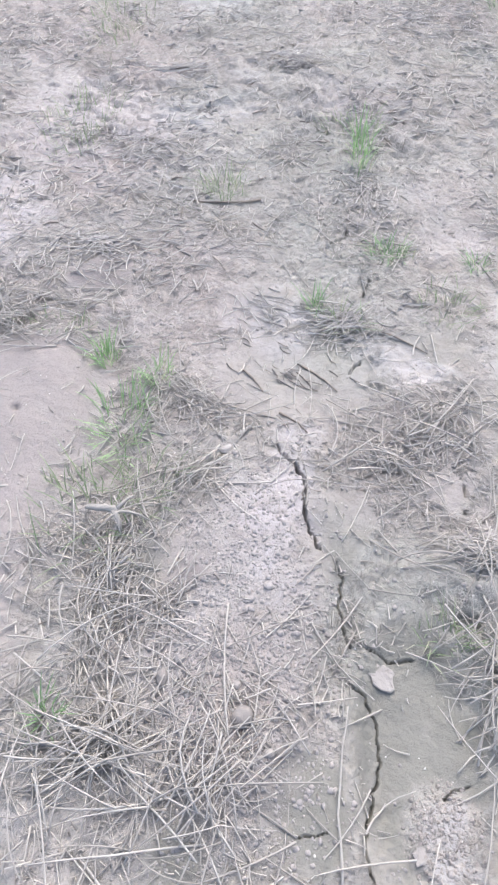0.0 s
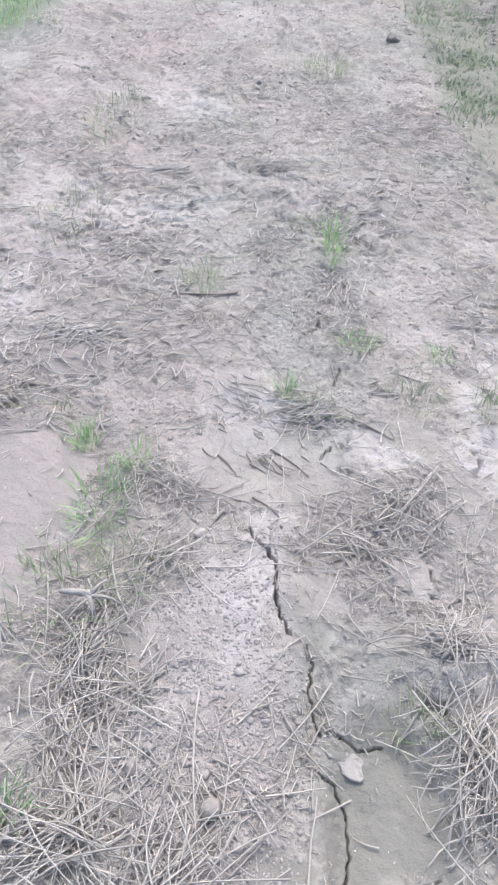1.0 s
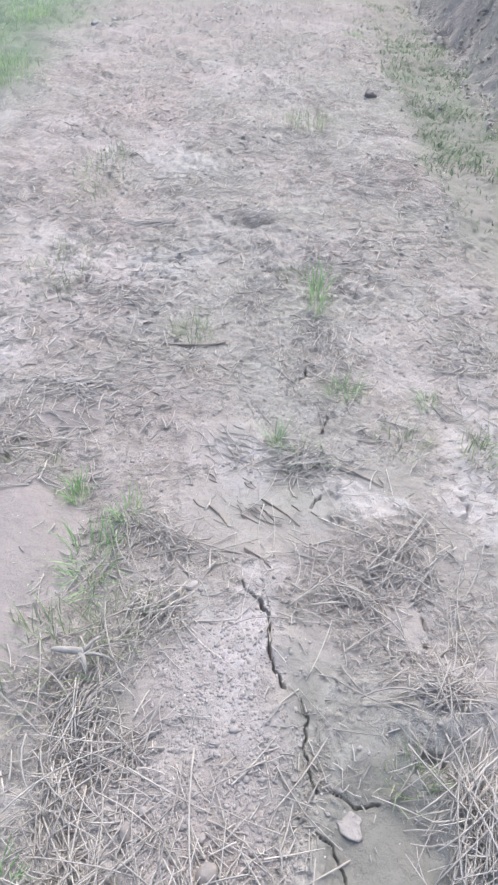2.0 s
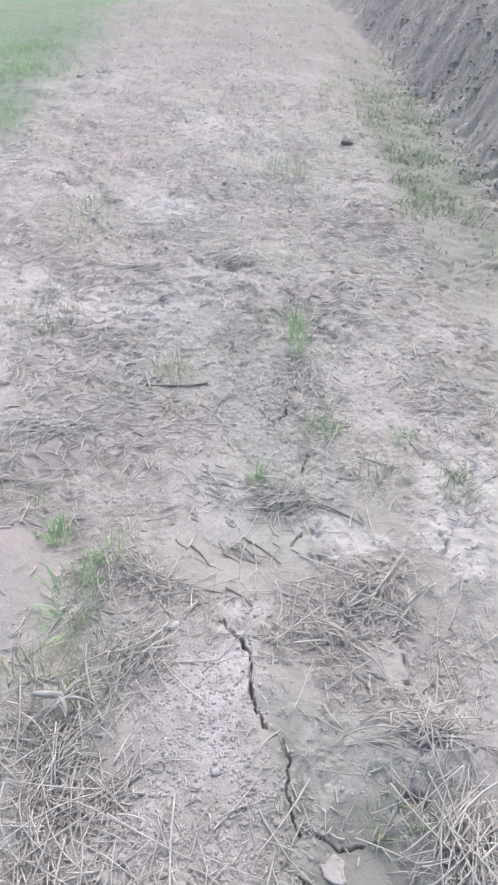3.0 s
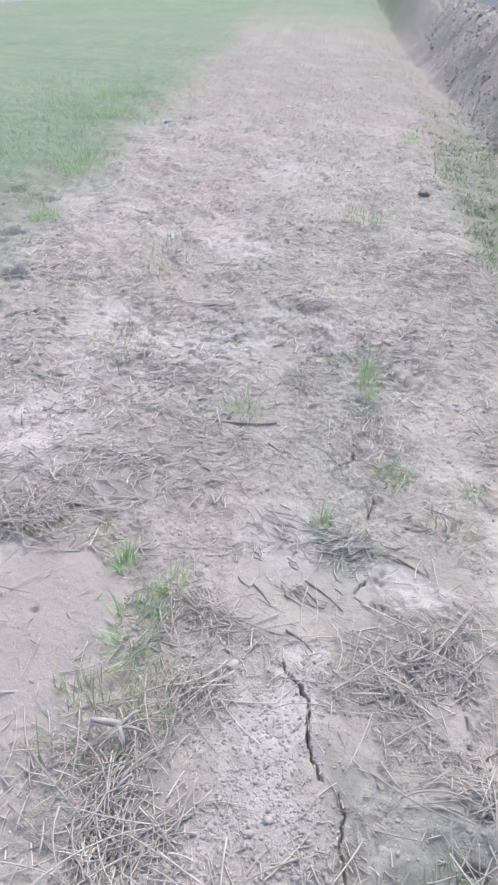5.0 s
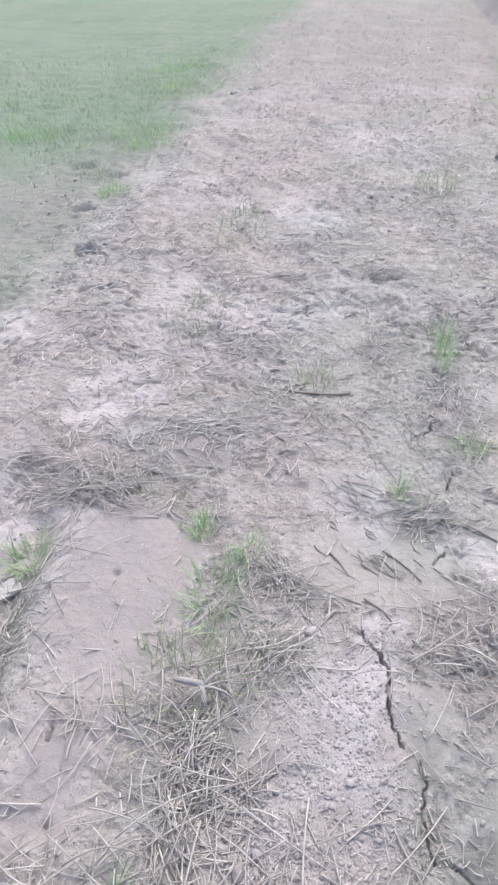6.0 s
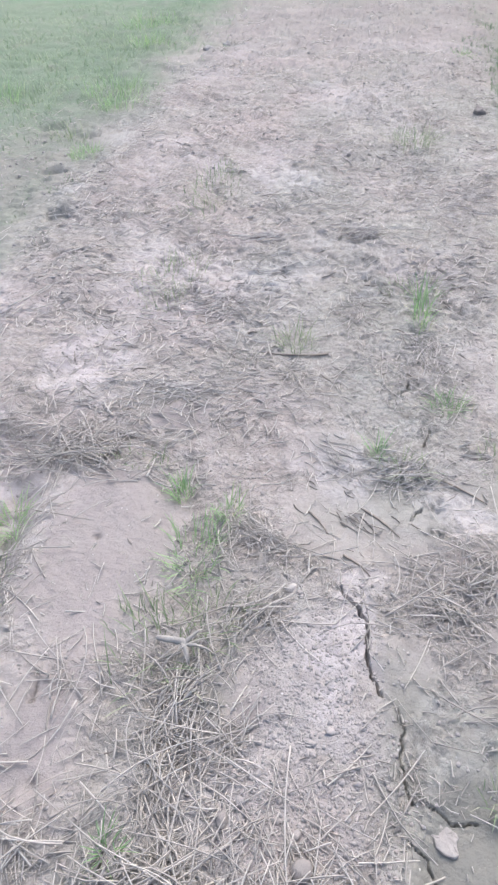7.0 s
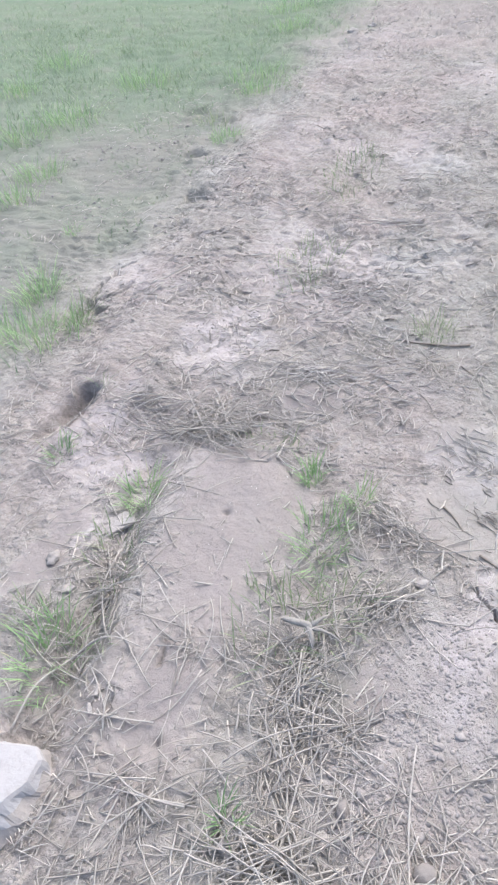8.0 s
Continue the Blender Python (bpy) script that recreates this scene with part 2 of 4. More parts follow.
# cracks: half width, depth, line
CRACKS = (
    (0.0027, 0.05, ((0.440, 1.560), (0.462, 1.528), (0.486, 1.509), (0.502, 1.478), (0.518, 1.470), (0.516, 1.430), (0.513, 1.389), (0.519, 1.352), (0.530, 1.325), (0.551, 1.285))),
    (0.0014, 0.03, ((0.590, 1.260), (0.606, 1.222), (0.596, 1.168), (0.606, 1.120), (0.619, 1.071))),
    (0.0016, 0.03, ((0.611, 1.001), (0.650, 0.976), (0.664, 0.945), (0.676, 0.930), (0.672, 0.890), (0.677, 0.860), (0.668, 0.820), (0.659, 0.800), (0.650, 0.756), (0.638, 0.712), (0.650, 0.660))),
    (0.0018, 0.03, ((0.890, 1.540), (0.903, 1.500), (0.908, 1.466), (0.900, 1.402))),
    (0.0018, 0.03, ((0.660, 1.078), (0.685, 1.060), (0.706, 1.052), (0.756, 1.060))),
    (0.0032, 0.03, ((0.638, 2.500), (0.632, 2.450), (0.612, 2.420), (0.585, 2.410))),
    (0.003, 0.025, ((0.704, 2.230), (0.692, 2.190), (0.680, 2.150))),
    (0.003, 0.025, ((0.664, 1.880), (0.648, 1.862), (0.632, 1.840))),
    (0.0032, 0.03, ((1.080, 1.880), (1.092, 1.830), (1.074, 1.800))),
    (0.0013, 0.02, ((0.520, 0.716), (0.548, 0.722), (0.572, 0.728))),
    (0.0014, 0.02, ((0.790, 0.800), (0.820, 0.818), (0.842, 0.826))),
    (0.007, 0.05, ((-1.242, 3.042), (-1.279, 2.97), (-1.269, 2.882), (-1.286, 2.792), (-1.267, 2.696))),
    (0.006, 0.04, ((-1.137, 2.823), (-1.151, 2.753), (-1.22, 2.68))),
    (0.0035, 0.035, ((0.012, 0.885), (0.008, 0.860), (0.006, 0.838))),
    (0.003, 0.02, ((-0.251, 1.221), (-0.245, 1.185), (-0.246, 1.148))),
)


def smooth_mud(x, y):
    """Where bare mud lies smooth between the straw."""
    m = np.zeros(np.shape(x))
    x, y = x + 0.05 * lump(x, y, 0.16, 63) + 0.025 * lump(x, y, 0.05, 64), y + 0.05 * lump(x, y, 0.16, 65) + 0.025 * lump(x, y, 0.05, 66)
    for spot in ((-0.224, 1.594, 0.24, 0.42, 0), (0.40, 1.82, 0.22, 0.20, -20), (0.36, 2.12, 0.16, 0.12, 0), (0.76, 0.90, 0.13, 0.24, 0), (0.56, 1.80, 0.20, 0.16, 0), (0.60, 1.36, 0.09, 0.16, 0),
                 (0.52, 0.78, 0.10, 0.14, 10), (-0.20, 1.10, 0.11, 0.16, 0), (0.86, 1.46, 0.06, 0.09, 0), (0.20, 1.22, 0.08, 0.09, 0), (-0.14, 2.17, 0.12, 0.10, 0),
                 (0.90, 1.95, 0.12, 0.10, 0), (-0.70, 1.40, 0.08, 0.20, 0), (0.33, 0.70, 0.08, 0.08, 0), (1.0, 1.7, 0.10, 0.12, 0)):
        m = np.maximum(m, blob(x, y, *spot))
    return m


def crusted(x, y):
    """Where salt has dried white on the mud."""
    x, y = x + 0.05 * lump(x, y, 0.14, 67) + 0.03 * lump(x, y, 0.05, 68), y + 0.05 * lump(x, y, 0.14, 69) + 0.03 * lump(x, y, 0.05, 70)
    m = 0.5 * rise(lump(x, y, 0.7, 71) + 0.5 * lump(x, y, 0.3, 72), 0.1, 0.7)
    for spot in ((0.46, 1.42, 0.10, 0.28, -8), (0.42, 2.02, 0.16, 0.20, 20), (0.80, 1.88, 0.20, 0.07, -25), (1.12, 1.95, 0.10, 0.30, 0), (1.25, 2.3, 0.12, 0.40, 0),
                 (-0.557, 2.501, 0.22, 0.35, 0), (0.79, 0.73, 0.06, 0.09, 0), (-0.63, 1.499, 0.07, 0.12, -20), (0.95, 1.32, 0.15, 0.06, 0), (-0.739, 1.867, 0.2, 0.3, 0)):
        m = np.maximum(m, 0.75 * blob(x, y, *spot))
    return np.maximum(m, 0.3 * blob(x, y, 0.41, 1.15, 0.18, 0.5))


def beyond_road(x, y):
    """1 past the dirt road at the far side of the field."""
    return rise((y - 12.0) * 0.397 - (x + 13.5) * 0.918, -0.6, 0.6)


def field_side(x, y):
    """How far a place lies inside the green field, in metres."""
    edge = np.interp(y, [p[0] for p in FIELD_X], [p[1] for p in FIELD_X])
    return edge + 0.28 * lump(x, y, 0.8, 31) + 0.14 * lump(x, y, 0.25, 32) - x


def bank_lines(y):
    """Where the bank's foot and crest run: it bends towards the track far off."""
    return np.interp(y, (3, 7, 9, 11, 14, 22, 60), (2.05, 2.12, 1.97, 1.82, 1.68, 1.62, 1.6)), np.interp(y, (3, 10, 12.5, 18, 60), (2.62, 2.58, 2.5, 2.15, 2.1))


def form(x, y):
    """The broad height of the ground, without clods and grain."""
    z = 0.018 * lump(x, y, 0.8, 1) + 0.012 * lump(x, y, 0.34, 2) * (1 - 0.6 * smooth_mud(x, y))
    z = z + 0.02 * lump(x * 2.2, y * 0.5, 0.9, 3) * rise(y, 2, 5) * rise(x, -1.6, -1.0)
    z = z - 0.05 * rise(-x + 0.25 * lump(x, y, 0.5, 4), 1.05, 1.7) * rise(y, 0.5, 2.0) * (1 - 0.75 * rise(y, 4, 7)) - 0.05 * rise(-x, 1.6, 3.0)
    z = z - 0.07 * rise(x, 1.25, 1.7)
    # the bank and the low ground behind it
    wave = 0.10 * lump(x * 0.3, y, 1.8, 5) + 0.05 * lump(x, y, 0.5, 6)
    top = 0.74 + 0.05 * lump(x * 0, y, 3.0, 7)
    foot, crest = bank_lines(y)
    face = np.clip((x + wave - foot) / (crest - foot), 0, 1)
    z = z + (top + 0.07) * (0.75 * face * face * (3 - 2 * face) + 0.25 * (1 - (1 - face) ** 1.7)) - (top + 0.6) * rise(x + 0.5 * wave, crest + 0.2, crest + 0.9)
    z = z - 0.026 * np.exp(-(far_off(x, y, FURROW_GRASSY) / 0.055) ** 2)
    z = z - 0.045 * np.exp(-(far_off(x, y, FURROW_LEFT) / 0.06) ** 2)
    z = z - 0.016 * np.exp(-(far_off(x, y, GROOVE) / 0.04) ** 2)
    z = z - 0.12 * np.exp(-(far_off(x + 0.012 * lump(x, y, 0.05, 26), y + 0.012 * lump(x, y, 0.05, 42), BURROW) / 0.05) ** 4) * rise(y, 1.75, 2.05)
    z = z + 0.03 * blob(x, y, 0.42, 1.20, 0.20, 0.62, -6)
    z = z - 0.035 * blob(x, y, 0.76, 0.86, 0.16, 0.32)
    z = z + 0.032 * (1 - rise(np.hypot((x - 0.92) / 0.19, (y - 1.25) / 0.11), 0.35, 1.0)) * (1 + 0.5 * lump(x, y, 0.06, 46))
    z = z - 0.03 * blob(x, y, 0.872, 1.135, 0.035, 0.025)
    z = z + 0.014 * blob(x, y, 0.79, 0.73, 0.085, 0.10)
    z = z + 0.025 * blob(x, y, -0.275, 1.47, 0.26, 0.62)
    z = z + 0.03 * blob(x, y, -0.433, 2.218, 0.45, 0.22, 10)
    z = z + 0.04 * blob(x, y, -0.863, 2.529, 0.25, 1.0)
    return z


def height(x, y):
    """The full height of the ground with its clods, crumbs and cracks."""
    bare = smooth_mud(x, y)
    track = (0.75 + 0.25 * rise(x, -2.4, -1.7)) * rise(x, -7.0, -3.0) * (1 - 0.7 * rise(x, 3.6, 4.2))
    slope = rise(x, 1.8, 2.2) * (1 - rise(x, 3.4, 4.0))
    loose = track * (1 - 0.88 * bare) * (1 - 0.6 * blob(x, y, 0.42, 1.18, 0.20, 0.52, -6))
    loose = loose * (1 - 0.85 * rise(y, 14, 22))
    far = rise(y, 1.9, 3.4)
    patch = 0.35 + 0.65 * rise(lump(x, y, 0.45, 11) + 0.4 * lump(x, y, 0.15, 12), -0.3, 0.5)
    z = form(x, y)
    z = z + (0.008 + 0.006 * far) * loose * patch * lump(x, y, 0.11, 13)
    z = z + loose * patch * (0.009 + 0.015 * far) * crumbs(x + 0.02 * lump(x, y, 0.06, 21), y * 1.2, 0.050, 14)
    z = z + loose * (0.4 + 0.6 * patch) * (0.005 + 0.0035 * far) * crumbs(x, y, 0.024, 15)
    z = z + 0.0035 * loose * lump(x, y, 0.014, 16)
    z = z + far * loose * 0.032 * np.maximum(crumbs(x + 0.05 * lump(x, y, 0.2, 22), y * 1.3, 0.14, 17), 0) * rise(lump(x, y, 0.5, 27), -0.2, 0.4)
    z = z + rise(y, 4.5, 7.5) * loose * 0.022 * (lump(x * 0.8, y * 1.2, 0.17, 73) + 0.6 * lump(x, y, 0.09, 74))
    trod = rise(lump(x, y, 0.38, 51) + 0.5 * lump(x, y, 0.13, 52), -0.25, 0.35)
    z = z + far * loose * 0.016 * np.maximum(lump(x * 0.7, y * 1.6, 0.055, 20) - 0.1, 0) * trod
    z = z - far * loose * 0.016 * rise(lump(x * 0.75, y * 1.7, 0.05, 45), 0.30, 0.50) * (0.25 + 0.75 * trod)
    z = z + 0.06 * slope * lump(x * 0.8, y * 1.8, 0.35, 8) + 0.09 * slope * crumbs(x * 0.9 + 0.06 * lump(x, y, 0.2, 28), y * 1.2, 0.15, 9)
    z = z + 0.05 * slope * crumbs(x, y * 1.1, 0.07, 10)
    z = z + 0.004 * bare * lump(x, y, 0.12, 18) + 0.0012 * bare * lump(x, y, 0.025, 19)
    for half, deep, line in CRACKS:
        cx, cy = [p[0] for p in line], [p[1] for p in line]
        near = (x > min(cx) - 0.05) & (x < max(cx) + 0.05) & (y > min(cy) - 0.05) & (y < max(cy) + 0.05)
        if near.any():
            nx, ny = x[near], y[near]
            d = far_off(nx + 0.006 * lump(nx, ny, 0.022, 23), ny + 0.006 * lump(nx, ny, 0.022, 24), line)
            wide = half * (1.0 + 0.5 * lump(nx, ny, 0.05, 25))
            z[near] -= deep * (1 - rise(d, wide * 0.6, wide * 1.5))
    for px, py in ((-0.177, 0.987), (0.696, 1.893), (0.718, 1.912), (0.712, 1.880), (0.690, 1.80), (0.712, 1.79)):
        z = z - 0.018 * np.exp(-(((x - px) / 0.009) ** 2 + ((y - py) / 0.011) ** 2))
    for px, py, rx, ry in ((-1.232, 3.819, 0.085, 0.06), (-0.99, 3.341, 0.075, 0.055), (-1.243, 2.601, 0.05, 0.06), (-1.573, 5.194, 0.13, 0.08), (-1.895, 5.408, 0.11, 0.08), (-1.53, 4.521, 0.08, 0.06)):
        z = z - 0.045 * blob(x + 0.06 * lump(x, y, 0.08, 29), y + 0.06 * lump(x, y, 0.06, 30), px, py, 1.15 * rx, 1.2 * ry)
    z = z - 0.02 * np.exp(-(((x + 0.245) / 0.008) ** 2 + ((y - 1.63) / 0.009) ** 2))
    return z


def stepped(start, end, step):
    return list(np.arange(start, end, step))


def widening(start, step, growth, end):
    out = [start]
    while abs(out[-1]) < abs(end):
        out.append(out[-1] + math.copysign(step, end))
        step *= growth
    return out


def build_ground():
    xs = widening(-1.30, 0.0095, 1.028, -260)[::-1] + stepped(-1.291, -0.75, 0.0095) + stepped(-0.75, 0.40, 0.0068) + stepped(0.40, 0.72, 0.0025) \
        + stepped(0.72, 1.05, 0.006) + stepped(1.05, 1.60, 0.010) + stepped(1.60, 3.0, 0.018) + widening(3.0, 0.02, 1.09, 260)
    ys = widening(0.42, 0.02, 1.3, -120)[::-1] + stepped(0.43, 0.65, 0.006) + stepped(0.65, 1.10, 0.003) + stepped(1.10, 1.30, 0.006) + stepped(1.30, 1.56, 0.004) + stepped(1.56, 2.3, 0.006)
    y = ys[-1]
    while y < 420:
        y += max(0.006, 0.0010 * y * y if y < 4 else 0.016 + 0.0085 * (y - 4)) if y < 14 else 0.03 * y
        ys.append(y)
    gx, gy = np.meshgrid(np.array(xs), np.array(ys))
    gz = height(gx, gy)
    nx, ny = len(xs), len(ys)
    mesh = bpy.data.meshes.new("ground")
    mesh.vertices.add(nx * ny)
    mesh.vertices.foreach_set("co", np.stack([gx, gy, gz], -1).astype(np.float32).ravel())
    k = np.arange(nx * ny).reshape(ny, nx)
    quads = np.stack([k[:-1, :-1], k[:-1, 1:], k[1:, 1:], k[1:, :-1]], -1).reshape(-1, 4)
    mesh.loops.add(quads.size)
    mesh.loops.foreach_set("vertex_index", quads.ravel().astype(np.int32))
    mesh.polygons.add(len(quads))
    mesh.polygons.foreach_set("loop_start", np.arange(0, quads.size, 4, dtype=np.int32))
    mesh.polygons.foreach_set("use_smooth", np.ones(len(quads), dtype=bool))
    inside = field_side(gx, gy)
    green = rise(inside, -0.35, 0.8) * (0.35 + 0.65 * rise(gy, 3.5, 7)) * (1 - beyond_road(gx, gy))
    strip = rise(gx + 0.12 * lump(gx, gy, 0.6, 33), 1.30, 1.55) * (1 - rise(gx + 0.12 * lump(gx, gy, 0.5, 34), 1.95, 2.2)) * rise(gy, 3.0, 4.5) * (1 - rise(gy, 8.5, 12))
    green = np.maximum(green, 0.4 * strip * (0.5 + 0.5 * rise(lump(gx, gy, 0.5, 35), -0.2, 0.5)))
    shoulder = rise(-gx + 0.15 * lump(gx, gy, 0.4, 38), 1.15, 1.6) * rise(gy + 0.3 * lump(gx, gy, 0.5, 39), 2.0, 2.7)
    green = np.maximum(green, shoulder * (0.12 + 0.22 * rise(lump(gx, gy, 0.4, 36), -0.2, 0.4)))
    # distance haze painted as a green tint that grows along the track
    green = np.maximum(green, 0.26 * rise(gy, 5, 12) * (1 - rise(gx, 1.6, 2.0)) * (0.65 + 0.5 * lump(gx, gy, 0.6, 47)))
    # far end: grass beyond the track, together with more painted haze tint
    green = np.maximum(green, 0.9 * rise(gy + 1.2 * lump(gx, gy, 1.5, 44), 12, 24) * (1 - rise(gx, 1.9, 2.1)) * (1 - beyond_road(gx, gy)))
    # darker, duller mud tone: the pit and the smooth patches
    muted = np.maximum(0.9 * blob(gx, gy, 0.74, 0.90, 0.16, 0.34), 0.5 * blob(gx, gy, -0.25, 1.05, 0.2, 0.3))
    muted = np.maximum(muted, 0.9 * smooth_mud(gx, gy) * (1 - 0.5 * rise(gy, 1.15, 1.4) * rise(gx, -0.1, 0.1)))
    clay = np.maximum(rise(lump(gx, gy, 0.9, 43), 0.0, 0.5), 1 - rise(gx, -0.15, 0.0)) * (1 - blob(gx, gy, 0.74, 0.9, 0.3, 0.5)) * rise(gx, -1.3, -1.0)
    clay = np.maximum(np.maximum(clay, rise(gy, 5, 9)), blob(gx, gy, 0.38, 1.2, 0.22, 0.6))
    muted = np.maximum(muted * (1 - 0.9 * blob(gx, gy, 0.785, 0.74, 0.09, 0.11)), 0.75 * shoulder)
    # shade along the foot of the bank, put into the mud colour
    muted = np.maximum(muted, 0.3 * rise(gx, 1.75, 2.1) * (1 - rise(gx, 2.2, 2.4)))
    # darker tone under the grass strip beside the bank
    muted = np.maximum(muted, 0.8 * rise(gx, 1.25, 1.5) * (1 - rise(gx, 1.95, 2.1)) * rise(gy, 3, 4))
    ruts = np.exp(-((gx + 0.57 + 0.06 * lump(gx, gy, 0.6, 56)) / 0.09) ** 2) + 0.7 * np.exp(-((gx - 0.62 + 0.06 * lump(gx, gy, 0.6, 57)) / 0.10) ** 2)
    # the track's tone gets darker with distance, less so on the ruts
    muted = np.maximum(muted, 0.95 * rise(gy, 5, 10) * (1 - rise(gx, 1.6, 2.0)) * np.clip(0.92 + 0.45 * lump(gx, gy, 0.45, 58) - 0.2 * ruts, 0, 1))
    far_bank = rise(gy, 9, 14) * rise(gx, 1.7, 2.0)
    # darker, slightly greener tone on the far end of the bank
    muted, green = np.maximum(muted, 0.8 * far_bank), np.maximum(green, 0.12 * far_bank * (1 - rise(gx, 2.9, 3.1)))
    cover = mesh.attributes.new("cover", "FLOAT_COLOR", "POINT")
    cover.data.foreach_set("color", np.stack([crusted(gx, gy) * (1 - rise(gx, 1.5, 2.0)), green, muted, clay], -1).astype(np.float32).ravel())
    wet = mesh.attributes.new("wet", "FLOAT", "POINT")
    wet.data.foreach_set("value", (np.maximum(1.0 * rise(gx + 0.1 * lump(gx, gy, 0.5, 37) - bank_lines(gy)[1], 0.32, 0.6), 0.55 * beyond_road(gx, gy) + 0.06 * shoulder)).astype(np.float32).ravel())
    mesh.update(calc_edges=True)
    mesh.validate()
    mesh.materials.append(SOIL)
    return tagged(new("ground", mesh), "dry cracked mud track with salt crust beside green field", "ground", kind="structure")


ground = build_ground()


def rest(x, y):
    """The height of the ground at one place."""
    return float(height(np.array([x], float), np.array([y], float))[0])


# ---- straw ----
def stalk_mesh(name, x, y, turn, length, wide, lift, tilt, bend, material, segments=4):
    """One mesh of many bent stalks that lie on the ground; every argument up to bend is an array."""
    count = len(x)
    s = np.linspace(-0.5, 0.5, segments + 1)
    angle = turn[:, None] + bend[:, None] * s
    step = length[:, None] / segments
    px = np.cumsum(np.cos(angle) * step, 1)
    py = np.cumsum(np.sin(angle) * step, 1)
    px, py = x[:, None] + px - px.mean(1, keepdims=True), y[:, None] + py - py.mean(1, keepdims=True)
    pz = height(px, py) if segments < 3 else form(px, py)
    level = pz.mean(1, keepdims=True)
    pz = np.maximum(0.35 * pz + 0.65 * level, pz) + 0.004 + lift[:, None] + (s[None, :] + 0.5) * (tilt * length)[:, None]
    ring = np.array([(-0.5, -0.28), (0.5, -0.28), (0.0, 0.42)])
    taper = (1.0 - 0.45 * (s + 0.5))[None, :]
    sx, sy = -np.sin(angle), np.cos(angle)
    verts = np.zeros((count, segments + 1, 3, 3))
    for i, (a, b) in enumerate(ring):
        w = wide[:, None] * taper
        verts[:, :, i, 0] = px + sx * a * w
        verts[:, :, i, 1] = py + sy * a * w
        verts[:, :, i, 2] = pz + b * w
    first = (np.arange(count) * (segments + 1) * 3)[:, None]
    pattern = [(3 * j + i, 3 * j + (i + 1) % 3, 3 * j + 3 + (i + 1) % 3, 3 * j + 3 + i) for j in range(segments) for i in range(3)]
    faces = (first[:, :, None] + np.array(pattern)[None]).reshape(-1, 4)
    mesh = bpy.data.meshes.new(name)
    mesh.from_pydata(verts.reshape(-1, 3).tolist(), [], faces.tolist())
    mesh.polygons.foreach_set("use_smooth", np.ones(len(faces), dtype=bool))
    mesh.materials.append(material)
    return mesh


def straw_swath(label, cx, cy, rx, ry, turn, count, longest, thick, lie, spread, seed, material=OLD_STRAW, name="straw_swath"):
    """Trodden straw in one mesh, its stalks lying mostly along lie (degrees)."""
    rng = np.random.default_rng(seed)
    x, y, r = strewn(rng, count, cx, cy, rx, ry, turn)
    length = longest * (0.25 + 0.75 * rng.random(count) ** 1.6)
    mesh = stalk_mesh(name, x, y, np.radians(lie + spread * rng.normal(size=count)), length, 0.0026 + 0.0032 * rng.random(count) ** 1.5,
                      0.6 * thick * rng.random(count) * np.maximum(0.1, 1.05 - r * r), 0.16 * (rng.random(count) - 0.45), rng.normal(size=count) * 0.7, material, 5)
    return tagged(new(name, mesh), label, "straw", group="straw swaths on the track", kind="stuff")


def strewn(rng, count, cx, cy, rx, ry, turn):
    """Places thrown round a middle, thinning out to the rim."""
    r, a = np.abs(rng.normal(size=count)) * 0.55, rng.random(count) * 2 * math.pi
    u, v = r * np.cos(a) * rx, r * np.sin(a) * ry
    c, s = math.cos(radians(turn)), math.sin(radians(turn))
    return cx + u * c - v * s, cy + u * s + v * c, r


def stalk_shapes():
    """Single stalks of four lengths, bent in different ways, to be used again and again."""
    rng = np.random.default_rng(7)
    shapes = []
    for length in (0.06, 0.11, 0.17, 0.25):
        kinds = []
        for k in range(9):
            n, bend, kink, arch = 7, rng.normal() * 0.6, rng.normal() * 0.4 * (k % 3 == 0), rng.random() * 0.05
            heading, x, y, line = -bend / 2, 0.0, 0.0, []
            for i in range(n):
                u = i / (n - 1)
                line.append((x, y, arch * length * math.sin(math.pi * u)))
                heading += bend / (n - 1) + (kink if i == 3 else 0.0)
                x, y = x + length / (n - 1) * math.cos(heading), y + length / (n - 1) * math.sin(heading)
            wide = 0.0012 + 0.0009 * rng.random()
            bm = bmesh.new()
            tube(bm, [(px - x / 2, py - y / 2, pz) for px, py, pz in line], [wide * (1 - 0.4 * i / (n - 1)) * (1.25 if i == 3 and k % 2 else 1.0) for i in range(n)], 4)
            mesh = bpy.data.meshes.new("straw")
            bm.to_mesh(mesh)
            bm.free()
            mesh.polygons.foreach_set("use_smooth", np.ones(len(mesh.polygons), dtype=bool))
            mesh.materials.append(HEAP_STRAW)
            kinds.append(mesh)
        shapes.append(kinds)
    return shapes


def tube(bm, points, radii, sides=8):
    """A bent, tapered stick with closed ends."""
    rings = []
    for i, p in enumerate(points):
        p = Vector(p)
        ahead = (Vector(points[min(i + 1, len(points) - 1)]) - Vector(points[max(i - 1, 0)])).normalized()
        side = ahead.cross(Vector((0, 0, 1)))
        side = side.normalized() if side.length > 1e-3 else Vector((1, 0, 0))
        up = side.cross(ahead)
        rings.append([bm.verts.new(p + (side * math.cos(a) + up * math.sin(a)) * radii[i]) for a in (2 * math.pi * k / sides for k in range(sides))])
    for a, b in zip(rings[:-1], rings[1:]):
        for k in range(sides):
            bm.faces.new((a[k], a[(k + 1) % sides], b[(k + 1) % sides], b[k]))
    bm.faces.new(rings[0][::-1])
    bm.faces.new(rings[-1])


STALKS = stalk_shapes()


